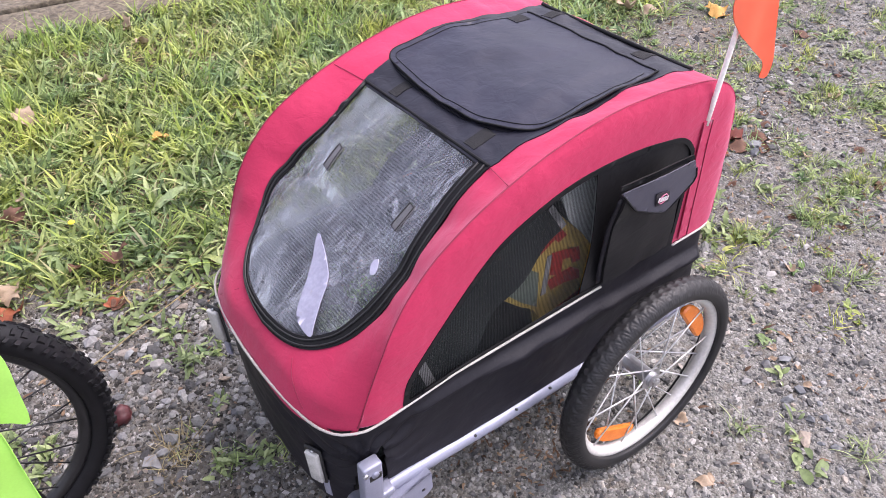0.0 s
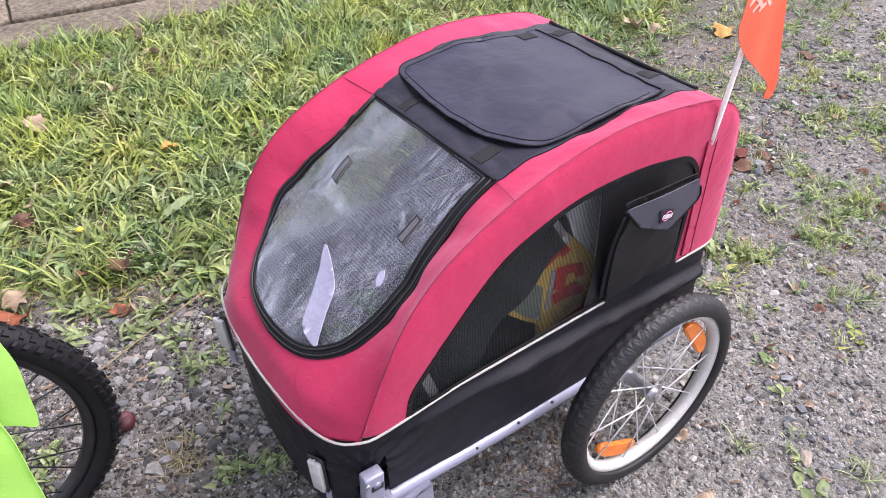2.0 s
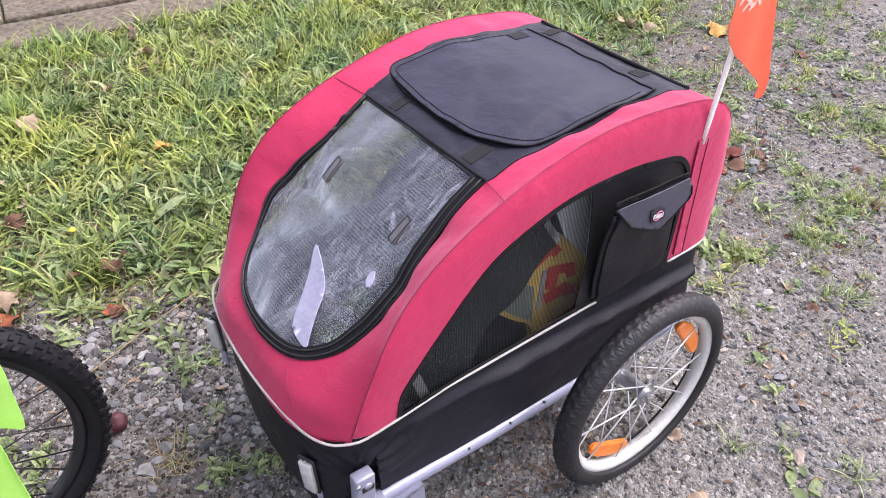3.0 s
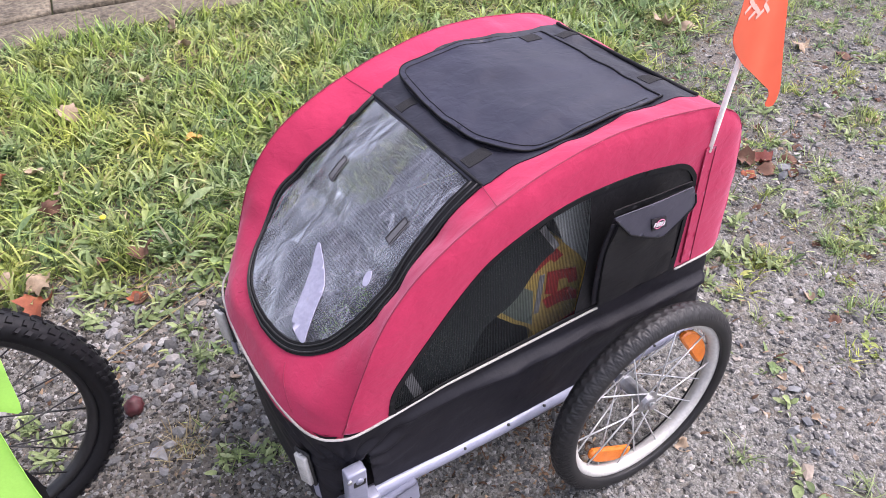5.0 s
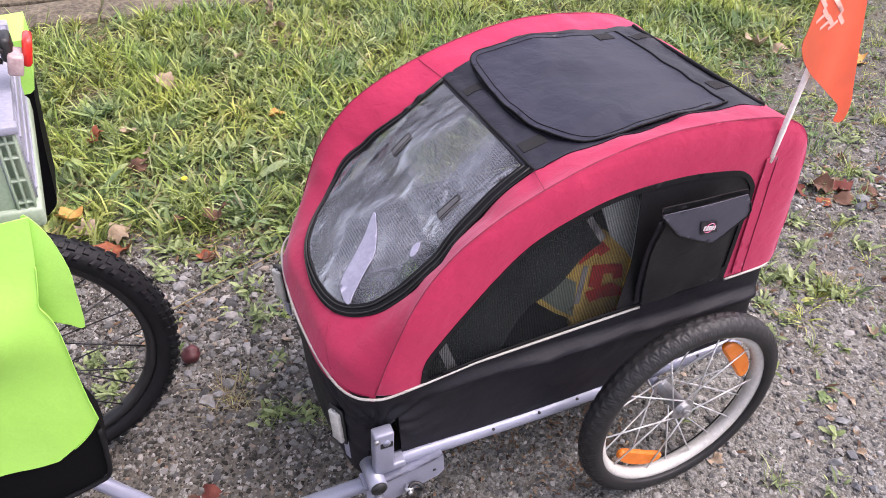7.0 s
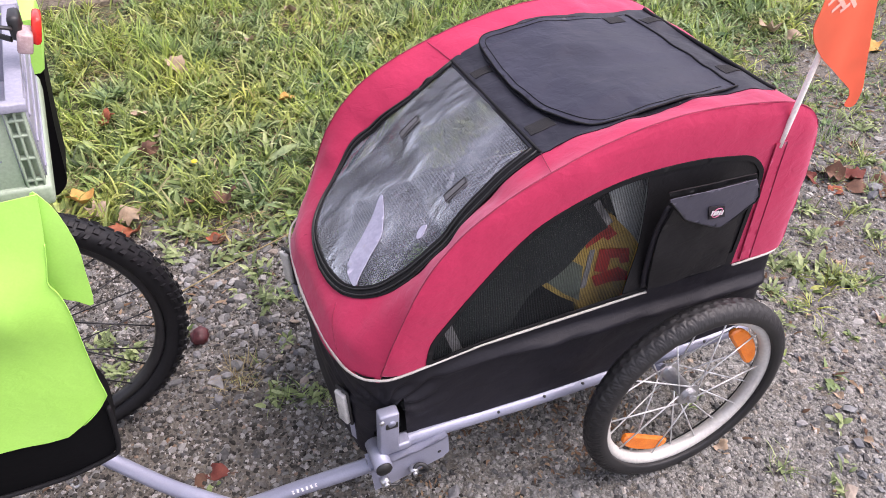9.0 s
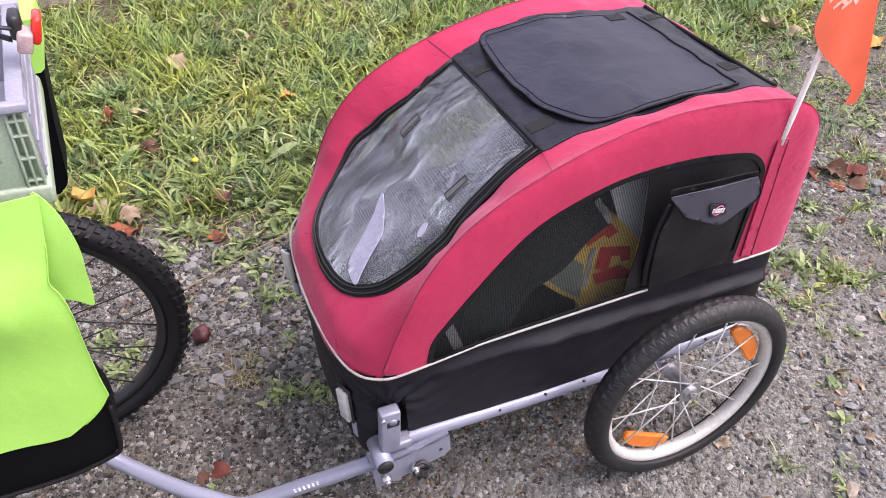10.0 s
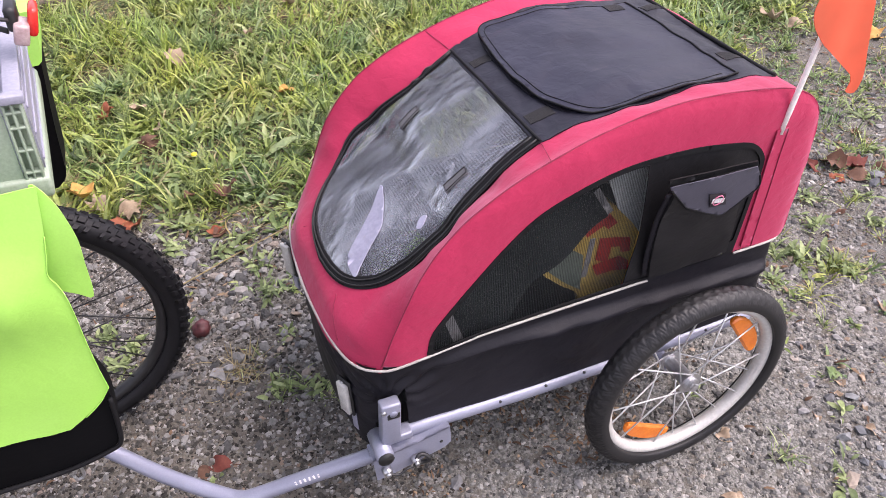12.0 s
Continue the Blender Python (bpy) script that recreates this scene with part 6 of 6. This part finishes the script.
TAN, RUST, YELLOW, BROWN, MAROON = [surface(n, a, c, .7, big=30, fine=220, bump=.3, spec=.25, dirt=d) for n, a, c, d in (
    ("tan_leaf", (.26, .190, .125), (.38, .29, .205), (.17, .115, .075)), ("rust_leaf", (.22, .062, .034), (.32, .11, .055), (.15, .045, .025)),
    ("yellow_leaf", (.40, .21, .05), (.50, .30, .09), (.28, .13, .04)), ("brown_leaf", (.085, .043, .028), (.150, .077, .048), (.06, .031, .021)), ("maroon_leaf", (.110, .026, .021), (.175, .050, .034), (.10, .040, .026)))]
OVAL = [(0, -.5), (.14, -.42), (.27, -.22), (.31, .02), (.25, .25), (.12, .42), (0, .52), (-.13, .42), (-.25, .24), (-.31, .02), (-.26, -.22), (-.13, -.42)]
LOBED = [(0, -.5), (.10, -.30), (.34, -.34), (.30, -.14), (.50, .02), (.33, .10), (.36, .34), (.17, .28), (.0, .54), (-.15, .28), (-.36, .36), (-.32, .10), (-.50, .04), (-.30, -.14), (-.35, -.34), (-.10, -.30)]


def fallen_leaf(x, y, size, kind, mat, label, tilt):
    a = float(rng.uniform(0, 6.28))
    c1, c2 = float(rng.uniform(.5, 1.5)), float(rng.uniform(-.7, .8))
    place = lambda uv, d: np.stack([uv[:, 0] * size, uv[:, 1] * size, size * (c1 * uv[:, 0] ** 2 + c2 * uv[:, 1] ** 2 + .16 * np.sin(uv[:, 0] * 7 + a) * np.sin(uv[:, 1] * 6 + 2 * a)) + d], 1)
    ragged = rng.uniform(.72, 1.12, 17)
    top = tagged(new("fallen_leaf"), label, "leaf", "fallen leaves on the ground")
    grass = float(grassiness(np.array([x]), np.array([y]))[0])
    top.matrix_basis = Matrix.Translation((x, y, float(ground_height(np.array(x), np.array(y))) + .004 + .045 * grass + .25 * max(0, size - .09))) @ pose(0, 0, 0, tilt * (.4 + grass), tilt * .5, math.degrees(a))
    blade = sheet("blade", smooth_line([(p * ragged[k], q * ragged[-k]) for k, (p, q) in enumerate(OVAL if kind == 0 else LOBED)], 2, True), place, mat, top, (), .09, .0008)
    tube("stem", [(0, -.5 * size, size * c2 * .25), (.03 * size, -.85 * size, size * (c2 * .3 + .04))], .0011, BROWN, top, 5)
    return top


for x, y, s, kind, mat, lab, tilt in (
        (-1.25, .94, .115, 0, YELLOW, "orange-yellow fallen leaf at the grass edge", 12), (-1.205, .865, .105, 1, TAN, "pale tan fallen leaf at the grass edge", 10), (-1.11, .82, .095, 1, TAN, "pale tan fallen leaf at the grass edge", -14),
        (-1.13, .745, .130, 1, RUST, "rust-red fallen leaf at the grass edge", 10), (-1.14, 1.42, .100, 1, RUST, "rust-red fallen leaf in the grass", 18), (-1.02, 1.42, .075, 0, TAN, "pale tan fallen leaf in the grass", 15),
        (-.84, 1.74, .11, 1, TAN, "curled tan fallen leaf in the grass", 30), (-.46, 1.31, .080, 0, YELLOW, "ochre fallen leaf in the grass", 15), (1.73, 1.04, .13, 1, TAN, "large curled tan fallen leaf in the grass", 16), (1.80, .97, .10, 0, TAN, "curled tan fallen leaf in the grass", -22),
        (-.86, .60, .065, 0, BROWN, "dark brown fallen leaf at the grass edge", 12), (-.80, .775, .11, 1, BROWN, "curled dark brown fallen leaf at the grass edge", 14), (-.87, .61, .060, 0, RUST, "small rust-red fallen leaf on gravel", 8),
        (.135, -.65, .045, 0, TAN, "pale tan fallen leaf on gravel", 6), (1.22, .0, .11, 1, BROWN, "dry brown fallen leaf on the track", 14), (1.19, .09, .12, 1, BROWN, "dry brown fallen leaf on the track", -12), (1.28, -.06, .07, 0, BROWN, "dry brown fallen leaf on the track", 16), (1.26, .05, .10, 1, MAROON, "dark red fallen leaf on the track", 18), (1.33, .0, .09, 0, BROWN, "dry brown fallen leaf on the track", -18), (1.12, .11, .09, 0, MAROON, "dark red fallen leaf on the track", 10), (1.14, .02, .07, 1, RUST, "rusty brown fallen leaf on the track", 12),
        (-1.045, -.245, .062, 0, BROWN, "curled brown fallen leaf on gravel", 10), (-1.012, -.235, .066, 0, MAROON, "curled dark red fallen leaf on gravel", -16), (-1.01, 1.17, .085, 1, BROWN, "brown fallen leaf in the grass", 20), (-.97, 1.25, .06, 0, TAN, "tan fallen leaf in the grass", 20),
        (1.38, -.17, .055, 0, TAN, "pale tan fallen leaf on the track", 10), (1.43, .03, .060, 0, BROWN, "brown fallen leaf on the track", 22), (2.08, .78, .14, 1, YELLOW, "ochre fallen leaf in thin grass", 20), (1.82, .0, .075, 0, TAN, "pinkish tan fallen leaf on the track", 10),
        (-.25, 2.28, .10, 1, TAN, "tan fallen leaf in the grass", 30), (-.26, 2.08, .09, 0, TAN, "tan fallen leaf in the grass", 25), (.05, -.79, .050, 0, TAN, "pale tan fallen leaf on gravel", 6), (.83, -.48, .045, 0, TAN, "pale tan fallen leaf on gravel", 6), (-.12, -.53, .045, 0, TAN, "pale brown fallen leaf on gravel", 6),
        (2.12, .56, .11, 1, TAN, "curled pinkish tan fallen leaf on the track", 24), (2.2, .40, .10, 1, BROWN, "curled brown fallen leaf on the track", 24), (-.50, 1.85, .07, 0, TAN, "tan fallen leaf in the grass", 20), (-.92, .80, .055, 0, BROWN, "small brown fallen leaf at the grass edge", 12), (1.0, .35, .08, 1, BROWN, "brown fallen leaf behind the trailer", 14), (1.25, .35, .07, 1, RUST, "rusty fallen leaf behind the trailer", 14), (.95, .15, .07, 0, BROWN, "brown fallen leaf behind the trailer", 14)):
    fallen_leaf(x, y, s, kind, mat, lab, tilt)
for x, y, s in ((.581, -.648, .030), (.517, -.640, .032), (.518, -.717, .024), (.482, -.775, .036), (.068, -.792, .030), (.149, -.638, .030), (.387, -.696, .024), (.484, -.664, .026)):
    fallen_leaf(x, y, s, 0, TAN, "curled tan leaf scrap on the gravel", 6)
for k in range(34):
    x, y = float(rng.uniform(.5, 2.2)), float(rng.uniform(-.75, .7))
    mat, lab = ((TAN, "small tan fallen leaf on the track"), (BROWN, "small brown fallen leaf on the track"), (BROWN, "small curled brown leaf on the track"))[k % 3]
    fallen_leaf(x, y, float(rng.uniform(.022, .05)), k % 2, mat, lab, float(rng.uniform(4, 16)))

conker_mesh = bmesh.new()
bmesh.ops.create_icosphere(conker_mesh, subdivisions=3, radius=.026)
for v in conker_mesh.verts:
    v.co *= 1 + .06 * math.sin(9 * math.atan2(v.co.y, v.co.x) + 30 * v.co.z) + .16 * noise.noise(v.co * 60)
    v.co.z *= .85
conker = part("withered_fruit", conker_mesh, CONKER, None)
conker.matrix_basis = Matrix.Translation((-.980, .197, .021)) @ pose(0, 0, 0, 60, 20, 0)
tagged(conker, "dark red wrinkled fruit lying beside the bicycle tyre", "fruit")
flower = bmesh.new()
bmesh.ops.create_icosphere(flower, subdivisions=2, radius=.011)
for v in flower.verts:
    v.co.z *= .45
bloom = part("yellow_flower", flower, surface("petal_yellow", (.75, .55, .02), (.85, .66, .04), .6, bump=.3), None)
bloom.matrix_basis = Matrix.Translation((-.87, .96, .085))
tagged(bloom, "small yellow flower in the grass", "flower")


# ---- concrete slabs beyond the grass ----
def slab(x0, x1, y0, y1, z, turn):
    bm = bmesh.new()
    block(bm, (x1 - x0, y1 - y0, .12), Matrix.Translation(((x0 + x1) / 2, (y0 + y1) / 2, z - .06)), .012, 2)
    bmesh.ops.subdivide_edges(bm, edges=bm.edges[:], cuts=5, use_grid_fill=True)
    for v in bm.verts:
        v.co += Vector((noise.noise(v.co * 9), noise.noise(v.co * 9 + Vector((5, 0, 0))), .6 * noise.noise(v.co * 7))) * .016 + Vector((0, 0, noise.noise(v.co * 24))) * .008
    ob = part("stone_slab", bm, CONCRETE, None)
    ob.matrix_basis = pose(0, 0, 0, 0, 0, turn)
    return tagged(ob, "weathered brown concrete slab at the edge of the grass", "slab", "slabs along the verge")


edge_y = 2.40
for row, (y0, y1, shift, z) in enumerate(((0, .30, 0, .050), (.315, .66, .30, .058), (.675, 1.05, .12, .056), (1.065, 1.45, .40, .058))):
    sx = -4.05 + shift
    for w in (1.45, 1.20, 1.60):
        slab(sx, sx + w - .012, edge_y + y0, edge_y + y1, z, -8)
        sx += w
